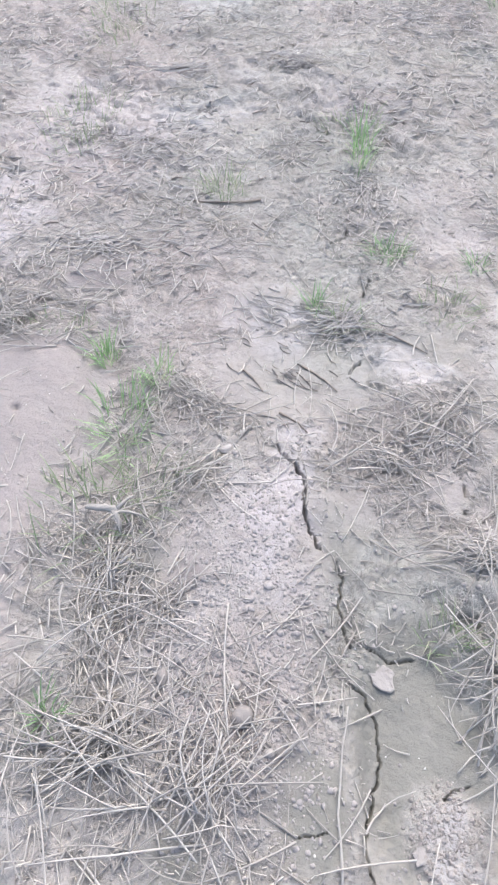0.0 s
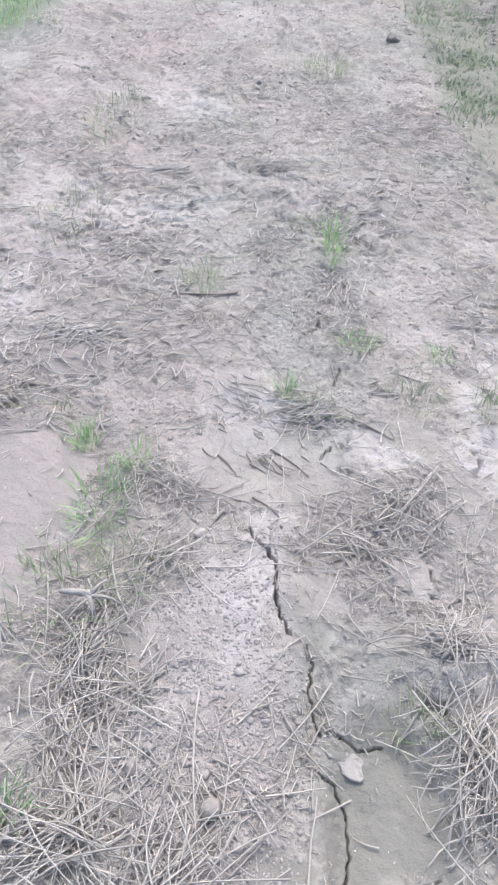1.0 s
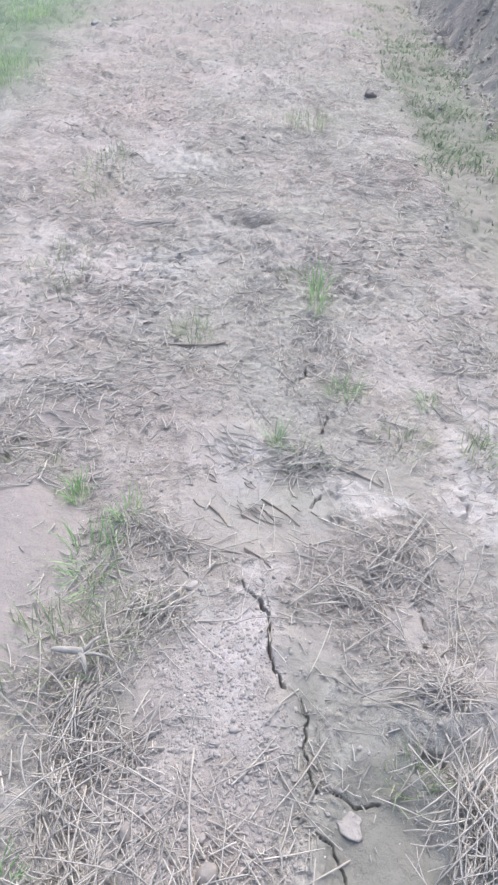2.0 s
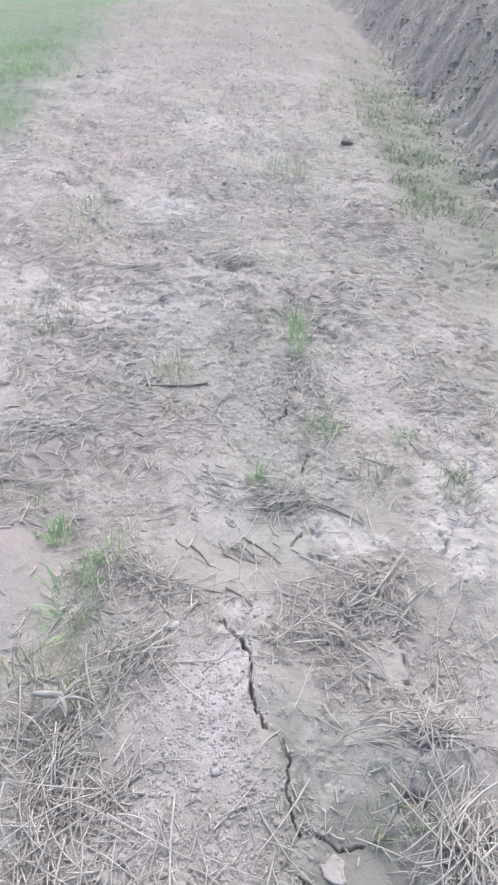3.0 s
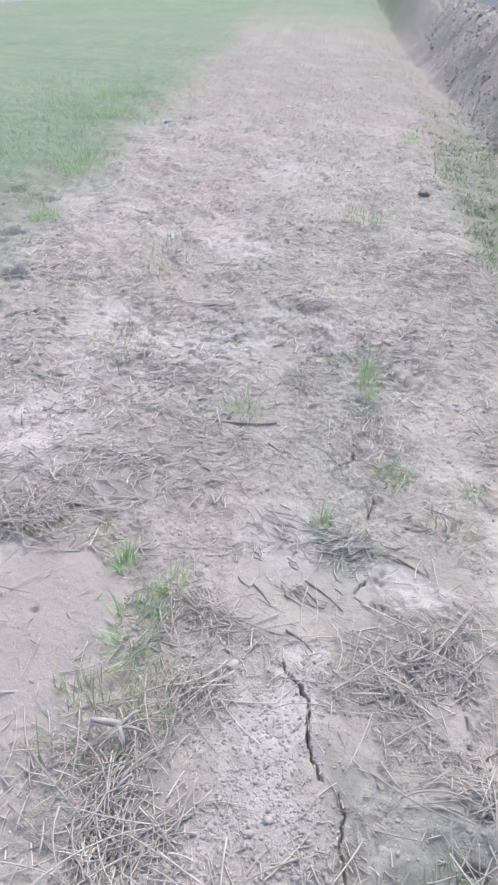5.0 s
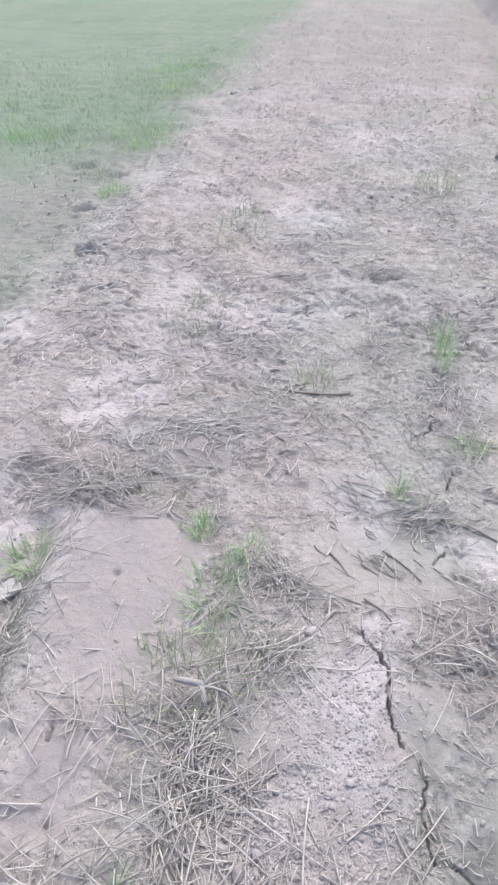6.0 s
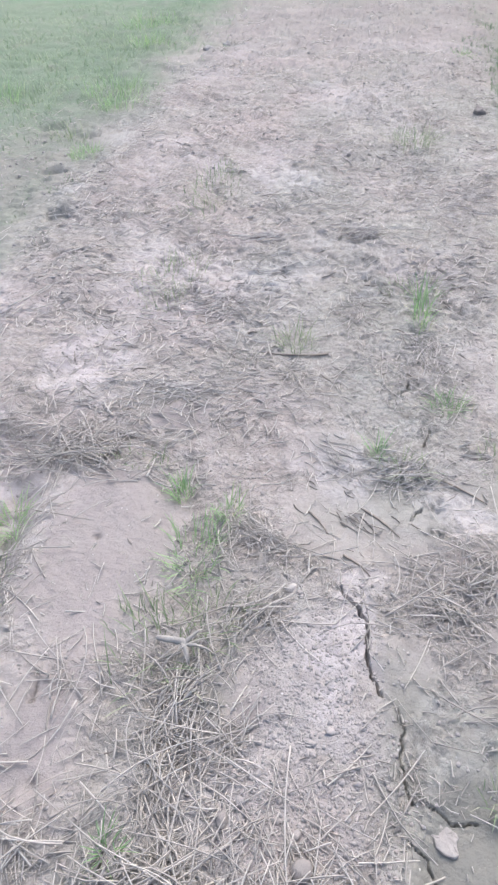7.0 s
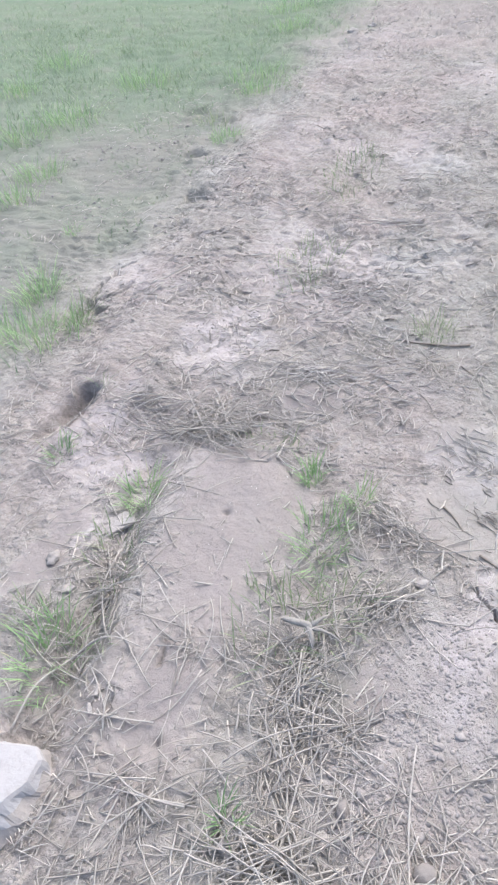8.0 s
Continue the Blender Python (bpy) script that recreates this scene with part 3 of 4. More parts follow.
def straw_heap(label, cx, cy, rx, ry, turn, count, longest, thick, lie, spread, seed):
    """A heap of tangled straw; every stalk is a part of its own."""
    rng = np.random.default_rng(seed)
    heap = new("straw_heap")
    base = rest(cx, cy)
    heap.location = (cx, cy, base)
    x, y, r = strewn(rng, count, cx, cy, rx, ry, turn)
    angle = np.radians(lie + spread * rng.normal(size=count)) + np.pi * (rng.random(count) < 0.5)
    pick = np.minimum(3, (4 * rng.random(count) ** 1.5 * longest / 0.25).astype(int))
    lift = thick * rng.random(count) * np.maximum(0.08, 1.0 - r * r)
    lengths = np.array([0.06, 0.11, 0.17, 0.25])[pick] * 0.4
    dx, dy = np.cos(angle) * lengths, np.sin(angle) * lengths
    a, b, m = form(x - dx, y - dy), form(x + dx, y + dy), form(x, y)
    slope = np.arctan2(b - a, 2 * lengths) + rng.normal(size=count) * 0.10
    level = np.maximum(m, (a + b) / 2) + 0.005 + lift
    for i in range(count):
        ob = new("straw", STALKS[pick[i]][int(rng.integers(9))])
        ob.parent = heap
        size = 0.8 + 0.45 * rng.random()
        ob.matrix_basis = Matrix.Translation((x[i] - cx, y[i] - cy, level[i] - base)) @ Matrix.Rotation(angle[i], 4, "Z") @ Matrix.Rotation(-slope[i], 4, "Y") \
            @ Matrix.Rotation(rng.normal() * 0.8, 4, "X") @ Matrix.Scale(size, 4)
    return tagged(heap, label, "straw heap", group="straw heaps on the track")


def scatter(seed, count, x0, x1, y0, y1, keep):
    """Random places in a stretch of ground, kept with the chance that keep gives."""
    rng = np.random.default_rng(seed)
    x, y = x0 + (x1 - x0) * rng.random(count), y0 + (y1 - y0) * rng.random(count)
    ok = rng.random(count) < keep(x, y)
    return x[ok], y[ok], rng


def on_bank(x, y):
    return 0.3 + 0.7 * rise(lump(x, y, 0.4, 53), -0.3, 0.4)


def matted(x, y):
    patch = rise(lump(x, y, 0.38, 51) + 0.5 * lump(x, y, 0.13, 52), -0.1, 0.4)
    return (0.10 + 0.90 * patch) * (1 - 0.9 * smooth_mud(x, y)) * rise(x, -1.6, -1.0) * (1 - rise(x, 1.35, 1.7)) * (1 - rise(y, 7, 12))


TANGLES = ((-0.27, 2.72, 0.42, 0.26, 10), (-0.33, 2.22, 0.50, 0.11, 4), (0.02, 2.24, 0.30, 0.10, -20), (0.22, 1.66, 0.20, 0.07, -25), (0.43, 3.66, 0.20, 0.12, 0), (1.12, 4.05, 0.34, 0.40, 0),
           (0.95, 3.30, 0.38, 0.34, 0), (1.22, 2.55, 0.20, 0.50, 0), (0.70, 2.72, 0.12, 0.18, 0), (0.61, 2.04, 0.16, 0.08, -15), (0.92, 1.66, 0.14, 0.12, 0), (0.90, 2.14, 0.16, 0.07, 0),
           (0.40, 2.98, 0.14, 0.16, 0), (-0.05, 3.35, 0.35, 0.16, 0), (-0.78, 2.75, 0.30, 0.20, 15), (-0.45, 3.05, 0.25, 0.20, 0), (0.10, 4.10, 0.50, 0.22, 0), (0.60, 4.60, 0.45, 0.25, 0),
           (-0.75, 3.75, 0.30, 0.25, 0), (-0.10, 1.90, 0.14, 0.07, 0), (-0.44, 2.00, 0.26, 0.10, 15), (0.80, 2.40, 0.10, 0.08, 0))


def tangled(x, y):
    """Where trodden straw lies matted on the mud."""
    m = 0.05 + 0.75 * rise(lump(x, y, 0.30, 54) + 0.4 * lump(x, y, 0.12, 55), 0.1, 0.4) * rise(y, 3.2, 4.2)
    for spot in TANGLES:
        m = np.maximum(m, np.minimum(1.0, 1.6 * blob(x, y, *spot)) * (0.45 + 0.55 * rise(lump(x, y, 0.09, 62), -0.4, 0.3)))
    return m * rise(x, -1.5, -1.0) * (1 - rise(x, 1.35, 1.7))


def loose_straw(label, seed, count, area, lengths, widths, thick, material, segments, name="loose_straw", keep=matted):
    x, y, rng = scatter(seed, count, *area, keep)
    n = len(x)
    a, b = lengths
    length = a + (b - a) * rng.random(n) ** 2.2
    lie = np.pi * (0.5 * lump(x, y, 0.5, 61) + 0.9 * rng.normal(size=n))
    mesh = stalk_mesh(name, x, y, lie, length, widths[0] + (widths[1] - widths[0]) * rng.random(n), thick * rng.random(n) ** 1.5,
                      0.18 * (rng.random(n) - 0.42), rng.normal(size=n) * 0.3, material, segments)
    return tagged(new(name, mesh), label, "straw", kind="stuff")


straw_heap("thick heap of pale tangled rice straw on dry mud", 0.12, 0.84, 0.27, 0.34, 0, 330, 0.24, 0.022, 65, 55, 101)
straw_heap("loose pale straw thrown over crumbly soil", 0.36, 0.80, 0.20, 0.24, 0, 120, 0.24, 0.02, 75, 50, 117)
straw_heap("loose bundle of dry straw hanging over the mud pit", 0.96, 1.00, 0.12, 0.22, 0, 230, 0.25, 0.03, 78, 38, 102)
straw_heap("flattened straw heap beside the long crack", 0.71, 1.56, 0.20, 0.16, -30, 95, 0.19, 0.006, -38, 58, 103)
straw_heap("straw caught along the grassy furrow", 0.09, 1.18, 0.13, 0.34, 5, 230, 0.21, 0.02, 80, 50, 104)
straw_heap("trodden straw heap across the ridge", -0.405, 1.971, 0.29, 0.15, 12, 260, 0.22, 0.03, -12, 50, 105)
straw_heap("straw lying in the deep furrow", -0.480, 1.321, 0.13, 0.46, 2, 170, 0.18, 0.012, 80, 60, 106)
straw_heap("flattened straw on the mud mound", 0.92, 1.29, 0.20, 0.08, -12, 110, 0.18, 0.008, 12, 55, 107)
straw_heap("pale straw curled round bare mud", 0.23, 1.47, 0.10, 0.15, 20, 110, 0.18, 0.025, 70, 40, 108)
straw_heap("straw strewn over pale crumbly mud", -0.18, 0.877, 0.22, 0.30, 0, 70, 0.21, 0.008, 75, 40, 115)
straw_heap("thin straw strewn beside the burrow", -0.702, 2.059, 0.30, 0.30, 0, 120, 0.20, 0.015, 20, 50, 118)
straw_heap("thin straw over the smooth mud's rim", 0.22, 1.72, 0.20, 0.10, -25, 80, 0.14, 0.006, -25, 45, 119)
straw_heap("thin grey straw on the crusted mud", 0.86, 1.68, 0.18, 0.12, 0, 110, 0.20, 0.015, 60, 50, 120)
straw_heap("sparse straw on bare reddish mud", -0.191, 1.196, 0.22, 0.20, 0, 36, 0.19, 0.006, 60, 55, 121)
straw_heap("single straws strewn over the near mud", 0.15, 1.10, 0.95, 0.75, 0, 130, 0.22, 0.004, 60, 60, 122)
straw_heap("single straws strewn over the crusted ridge", -0.457, 1.694, 0.55, 0.80, 0, 60, 0.20, 0.004, 60, 60, 123)
straw_heap("single straws strewn round the cracks", 0.80, 1.60, 0.55, 0.75, 0, 110, 0.20, 0.004, 60, 60, 124)
straw_swath("trodden straw swath across the track", -0.15, 2.33, 0.55, 0.17, 6, 260, 0.13, 0.015, 2, 38, 109)
straw_swath("trodden straw patch in front of young grass", -0.12, 2.90, 0.42, 0.34, 0, 240, 0.14, 0.015, 30, 60, 110)
straw_swath("brown clump of old matted straw", 0.43, 3.66, 0.17, 0.12, 0, 190, 0.16, 0.07, 20, 60, 111)
straw_swath("grey straw clump below a green tuft", 0.72, 2.66, 0.10, 0.18, 0, 110, 0.18, 0.02, 85, 34, 112)
straw_swath("matted grey straw at the crack's end", 0.62, 2.03, 0.15, 0.08, -12, 120, 0.16, 0.03, 10, 45, 113)
straw_swath("thin grey straw over rough mud", 1.02, 4.15, 0.42, 0.42, 0, 260, 0.14, 0.018, 10, 60, 114)
# these added stalks draw the dark imprint lines of straw in the mud
straw_swath("dark thin stalks laid for straw imprints in smooth mud", 0.46, 1.83, 0.24, 0.18, -25, 36, 0.08, 0.002, -40, 14, 125, ROTTEN)
straw_swath("pale straws sunk into the white crust", 0.40, 2.06, 0.20, 0.12, -10, 60, 0.09, 0.004, -50, 30, 126)
straw_swath("bundle of parallel straws lying across the track", -0.08, 3.62, 0.16, 0.07, 4, 40, 0.26, 0.012, 4, 7, 127)
straw_swath("thin straw tuft lying on the mud ridge", 0.43, 2.95, 0.14, 0.18, 0, 90, 0.18, 0.02, 80, 34, 116)

loose_straw("loose weathered straw strewn over the near track", 201, 3400, (-1.2, 1.5, 0.45, 2.6), (0.03, 0.22), (0.0020, 0.0046), 0.010, STRAW, 4)
loose_straw("short chopped straw trodden into the near mud", 202, 17000, (-1.3, 1.5, 0.45, 2.6), (0.008, 0.040), (0.0018, 0.0048), 0.004, STRAW, 2, "chopped_straw")
loose_straw("loose grey straw strewn along the track", 203, 2200, (-1.4, 1.7, 2.5, 7.0), (0.03, 0.11), (0.0035, 0.0065), 0.012, STRAW, 3)
loose_straw("short straw trodden into the middle of the track", 204, 9000, (-1.5, 1.7, 2.5, 7.5), (0.015, 0.06), (0.0025, 0.0060), 0.006, OLD_STRAW, 2, "chopped_straw")
loose_straw("sparse straw on the distant track", 205, 1600, (-1.4, 1.8, 7.0, 16.0), (0.04, 0.16), (0.004, 0.010), 0.012, OLD_STRAW, 2)
loose_straw("tangled straw lying loose across the track", 210, 9000, (-1.3, 1.5, 1.55, 5.2), (0.025, 0.11), (0.0036, 0.0068), 0.016, STRAW, 4, "loose_straw", tangled)
loose_straw("dark rotted straw bits trodden into the track", 208, 3400, (-1.3, 1.6, 2.4, 12.5), (0.02, 0.075), (0.004, 0.008), 0.004, ROTTEN, 2, "rotted_straw")
loose_straw("dark rotted straw bits pressed into the near mud", 209, 2600, (-1.2, 1.4, 0.45, 2.5), (0.006, 0.026), (0.0022, 0.0045), 0.003, ROTTEN, 2, "rotted_straw")
loose_straw("dead grass and straw caught on the bank", 206, 9000, (1.95, 3.1, 4.6, 14.0), (0.02, 0.07), (0.004, 0.009), 0.010, STRAW, 2, "bank_litter", on_bank)


# ---- grass ----
def blade_mesh(name, x, y, z, turn, tall, wide, lean, droop, material):
    """One mesh of many curved, folded blades."""
    n = len(x)
    s = np.array([0.0, 0.4, 0.75, 1.0])
    out = (lean[:, None] * s + droop[:, None] * s * s) * tall[:, None]
    up = tall[:, None] * (s - 0.35 * np.minimum(np.abs(droop), 1.2)[:, None] * s * s)
    cx, cy, cz = x[:, None] + np.cos(turn)[:, None] * out, y[:, None] + np.sin(turn)[:, None] * out, z[:, None] + up
    half = wide[:, None] * np.array([0.7, 1.0, 0.7, 0.06])[None] * 0.5
    sx, sy = -np.sin(turn)[:, None], np.cos(turn)[:, None]
    verts = np.zeros((n, 4, 3, 3))
    for i, (side, fold) in enumerate(((-1, 0.5), (0, 0.0), (1, 0.5))):
        verts[:, :, i, 0] = cx + sx * side * half - np.cos(turn)[:, None] * fold * half
        verts[:, :, i, 1] = cy + sy * side * half - np.sin(turn)[:, None] * fold * half
        verts[:, :, i, 2] = cz + fold * half * 0.3
    pattern = np.array([(3 * j + i, 3 * j + i + 1, 3 * j + 4 + i, 3 * j + 3 + i) for j in range(3) for i in range(2)])
    faces = ((np.arange(n) * 12)[:, None, None] + pattern[None]).reshape(-1, 4)
    mesh = bpy.data.meshes.new(name)
    mesh.from_pydata(verts.reshape(-1, 3).tolist(), [], faces.tolist())
    mesh.polygons.foreach_set("use_smooth", np.ones(len(faces), dtype=bool))
    mesh.materials.append(material)
    return mesh


def blade_shapes(material, seed):
    """Single blades, upright to drooping, a tenth of a metre long."""
    rng = np.random.default_rng(seed)
    one = np.ones(1)
    return [blade_mesh("blade", 0 * one, 0 * one, 0 * one, 0 * one, 0.1 * one, (0.0021 + 0.0016 * rng.random()) * one, (0.08 + 0.09 * k) * one, rng.random() * 0.9 * one, material) for k in range(8)]


SHAPES = {GREEN.name: blade_shapes(GREEN, 1), LUSH.name: blade_shapes(LUSH, 3), SAGE.name: blade_shapes(DULL, 2)}


def grass_tuft(label, cx, cy, rx, ry, blades, tall, seed, material=GREEN, lean=0.35):
    """One tuft of grass, its blades fanning out from the root."""
    rng = np.random.default_rng(seed)
    tuft = new("grass_tuft")
    base = rest(cx, cy)
    tuft.location = (cx, cy, base)
    shapes = SHAPES[material.name]
    n = int(1.75 * blades)
    r, a = 1.15 * np.sqrt(rng.random(n)) * (0.7 + 0.5 * rng.random(n)), rng.random(n) * 2 * math.pi
    x, y = cx + r * np.cos(a) * rx, cy + r * np.sin(a) * ry
    z = form(x, y) - 0.006 - base
    for i in range(n):
        ob = new("blade", shapes[min(7, int(rng.random() * 20 * lean))])
        ob.parent = tuft
        size = 9 * tall * (0.3 + 0.7 * rng.random())
        ob.matrix_basis = Matrix.Translation((x[i] - cx, y[i] - cy, z[i])) @ Matrix.Rotation(a[i] + rng.normal() * 0.9, 4, "Z") @ Matrix.Diagonal((size, 0.6 + 0.4 * size, size, 1))
    return tagged(tuft, label, "grass tuft", group="grass tufts on the track")


def rest_form(x, y):
    return float(form(np.array([x], float), np.array([y], float))[0])


YOUNG, SMALL = "fresh green grass tuft growing out of dry mud", "small thin green grass tuft between straw"
grass_tuft("wide bright green grass tuft in the straw-lined furrow", 0.03, 1.62, 0.07, 0.10, 74, 0.11, 301, LUSH)
grass_tuft("tall upright bright green grass tuft", 0.70, 2.93, 0.028, 0.12, 34, 0.21, 302, LUSH, 0.12)
grass_tuft(YOUNG, 0.21, 2.68, 0.07, 0.06, 46, 0.11, 303, SAGE)
grass_tuft(YOUNG, 0.77, 2.35, 0.06, 0.05, 40, 0.09, 304)
grass_tuft(SMALL, 1.05, 2.33, 0.03, 0.04, 24, 0.08, 305)
grass_tuft(SMALL, 0.54, 2.10, 0.02, 0.03, 20, 0.09, 306)
grass_tuft("sparse pale green grass patch on the mud", 0.93, 2.10, 0.10, 0.08, 46, 0.07, 307, SAGE)
grass_tuft(YOUNG, 1.17, 2.07, 0.04, 0.08, 40, 0.10, 308, SAGE)
grass_tuft("small vivid green grass shoot beside straw", -0.05, 1.85, 0.022, 0.03, 34, 0.12, 309, LUSH, 0.2)
grass_tuft(SMALL, 0.11, 1.78, 0.03, 0.04, 30, 0.11, 310, LUSH, 0.25)
grass_tuft("dull green grass among tangled straw", 0.02, 1.33, 0.11, 0.12, 62, 0.12, 311, SAGE)
grass_tuft("short green grass shoot under the straw heap", 0.02, 0.89, 0.02, 0.03, 20, 0.08, 312)
grass_tuft("dull green grass in the mud pit", 0.82, 1.10, 0.05, 0.04, 36, 0.07, 313, SAGE)
grass_tuft("bright green grass tuft on the straw-filled furrow", -0.539, 1.681, 0.05, 0.06, 56, 0.11, 314, LUSH)
grass_tuft(YOUNG, -0.859, 1.738, 0.03, 0.04, 24, 0.08, 315)
grass_tuft("spread green grass tuft beside the pale stone block", -0.53, 1.099, 0.06, 0.10, 70, 0.13, 316, LUSH)
grass_tuft(SMALL, -0.615, 1.178, 0.07, 0.06, 34, 0.07, 317, SAGE)
grass_tuft(YOUNG, -1.568, 2.714, 0.07, 0.10, 80, 0.17, 318, LUSH)
grass_tuft(YOUNG, -1.237, 2.504, 0.05, 0.07, 50, 0.16, 319, SAGE)
grass_tuft("wide clump of rank green grass at the track's edge", -1.401, 2.378, 0.20, 0.12, 140, 0.17, 320, LUSH)
grass_tuft(SMALL, -0.913, 2.084, 0.03, 0.03, 20, 0.07, 321, SAGE)
grass_tuft(SMALL, -1.766, 3.348, 0.04, 0.05, 26, 0.09, 322)
grass_tuft("thin yellowish grass shoot on bare mud", -0.097, 1.417, 0.008, 0.012, 9, 0.07, 323, SAGE, 0.1)
grass_tuft("dull green grass patch on the far track", 0.73, 5.10, 0.15, 0.20, 90, 0.12, 324, SAGE)
grass_tuft("faded green grass on the pale track", -0.43, 4.15, 0.12, 0.40, 120, 0.10, 325, SAGE)
grass_tuft("faded green grass on the pale track", -0.40, 3.10, 0.13, 0.24, 100, 0.10, 326, SAGE)
grass_tuft("small bright grass tuft at the foot of the bank", 1.23, 7.35, 0.08, 0.10, 50, 0.10, 327)
grass_tuft("thin green grass above the trodden straw", -0.20, 1.95, 0.09, 0.04, 34, 0.06, 328, SAGE)
grass_tuft("thin green grass on the dark groove", 0.62, 2.03, 0.06, 0.04, 26, 0.09, 329, SAGE)
grass_tuft("sparse grass on the track's broken edge", -1.623, 5.079, 0.12, 0.10, 44, 0.14, 330, SAGE)
grass_tuft("thin green grass between the furrow's straw", -0.52, 1.46, 0.06, 0.13, 44, 0.09, 332, SAGE)
grass_tuft("thin green grass between the furrow's straw", -0.46, 1.22, 0.06, 0.12, 34, 0.08, 333, SAGE)
grass_tuft("dull green blades leaning over the bleached root", 0.12, 1.44, 0.07, 0.08, 28, 0.10, 334, SAGE)
EDGE = "rank pale green grass clump in the field's edge"
for k, (gx, gy, wide, tall) in enumerate(((-2.855, 5.187, 0.22, 0.20), (-2.516, 4.173, 0.16, 0.15), (-3.097, 4.84, 0.22, 0.18), (-2.654, 6.089, 0.24, 0.20), (-3.853, 6.772, 0.25, 0.22), (-1.86, 7.96, 0.22, 0.17),
                                          (-2.12, 8.88, 0.30, 0.20), (-1.66, 6.15, 0.22, 0.15), (-1.50, 5.80, 0.16, 0.13), (-1.412, 4.767, 0.10, 0.10), (-2.407, 3.745, 0.14, 0.14), (-3.815, 5.927, 0.22, 0.18))):
    grass_tuft(EDGE, gx, gy, wide, 0.8 * wide, 85, 1.1 * tall, 340 + k, LUSH, 0.3)
grass_tuft("sparse grass above the tall tuft", 0.66, 3.15, 0.16, 0.06, 40, 0.07, 331, SAGE)


def turf(name, label, seed, count, area, keep, tall, wide, material):
    x, y, rng = scatter(seed, count, *area, keep)
    n = len(x)
    mesh = blade_mesh(name, x, y, form(x, y) - 0.008, rng.random(n) * 2 * math.pi, tall * (0.35 + 0.65 * rng.random(n)) * (0.6 + 0.4 * rise(lump(x, y, 0.5, 81), -0.3, 0.5)),
                      wide * (0.6 + 0.8 * rng.random(n)), 0.2 + 0.5 * rng.random(n), 0.9 * rng.random(n), material)
    return tagged(new(name, mesh), label, "grass", kind="stuff")


def in_field(x, y):
    inside = field_side(x, y)
    return rise(inside, -0.3, 0.8) * (0.25 + 0.75 * rise(lump(x, y, 0.55, 82) + 0.4 * lump(x, y, 0.2, 83), -0.35, 0.4)) * (0.35 + 0.65 * rise(y, 3.5, 6)) * (1 - rise(y, 7.5, 11))


def in_strip(x, y):
    w = 0.15 * lump(x, y, 0.5, 84)
    return rise(x + w, 1.30, 1.6) * (1 - rise(x + w, 1.95, 2.2)) * rise(y, 3.3, 5.0) * (1 - rise(y, 7, 10.3)) * (0.25 + 0.75 * rise(lump(x, y, 0.4, 85), -0.3, 0.4))


def on_shoulder(x, y):
    return 0.6 * rise(-x, 1.15, 1.5) * rise(lump(x, y, 0.35, 86), 0.0, 0.5)


turf("field_grass", "dense young green grass of the near field", 401, 30000, (-6.5, -1.0, 2.9, 11.0), in_field, 0.11, 0.005, SAGE)
turf("verge_grass", "low green grass strip at the foot of the bank", 403, 20000, (1.2, 2.3, 3.0, 10.5), in_strip, 0.07, 0.006, VERGE)
loose_straw("thin litter of dead grass on the muddy shoulder", 207, 1500, (-3.0, -1.1, 2.1, 6.0), (0.02, 0.09), (0.003, 0.005), 0.006, STRAW, 2, "shoulder_litter", on_bank)
turf("verge_grass", "thin grass on the muddy shoulder of the track", 404, 5000, (-2.4, -1.1, 2.1, 5.6), on_shoulder, 0.06, 0.005, VERGE)


# ---- clods, stones and sticks ----
def rough_ball(bm, size, seed, uneven=0.25, level=2, matrix=None):
    """A lump of rock or soil with facets and dents."""
    made = bmesh.ops.create_icosphere(bm, subdivisions=level, radius=1.0)["verts"]
    shift = Vector((seed * 3.7, seed * 1.3, seed * 2.9))
    for v in made:
        k = 1 + uneven * noise.noise(v.co * 1.3 + shift) + 0.6 * uneven * noise.noise(v.co * 2.7 + shift) + 0.3 * uneven * noise.noise(v.co * 6.5 + shift)
        v.co = Vector((v.co.x * size[0], v.co.y * size[1], v.co.z * size[2])) * k
        if matrix:
            v.co = matrix @ v.co
    return made


def solid(name, bm, material, smooth=True):
    mesh = bpy.data.meshes.new(name)
    bm.to_mesh(mesh)
    bm.free()
    mesh.polygons.foreach_set("use_smooth", np.full(len(mesh.polygons), smooth))
    mesh.materials.append(material)
    return new(name, mesh)


def clod(label, x, y, size, seed, material=CLOD, sink=0.35, name="clod", category="clod", uneven=0.6, level=3):
    bm = bmesh.new()
    rough_ball(bm, size, seed, uneven, level)
    ob = solid(name, bm, material)
    ob.matrix_world = pose(x, y, rest(x, y) + size[2] * (1 - 2 * sink), 0, 0, seed * 47)
    return tagged(ob, label, category, group="clods on the track" if name == "clod" else "")


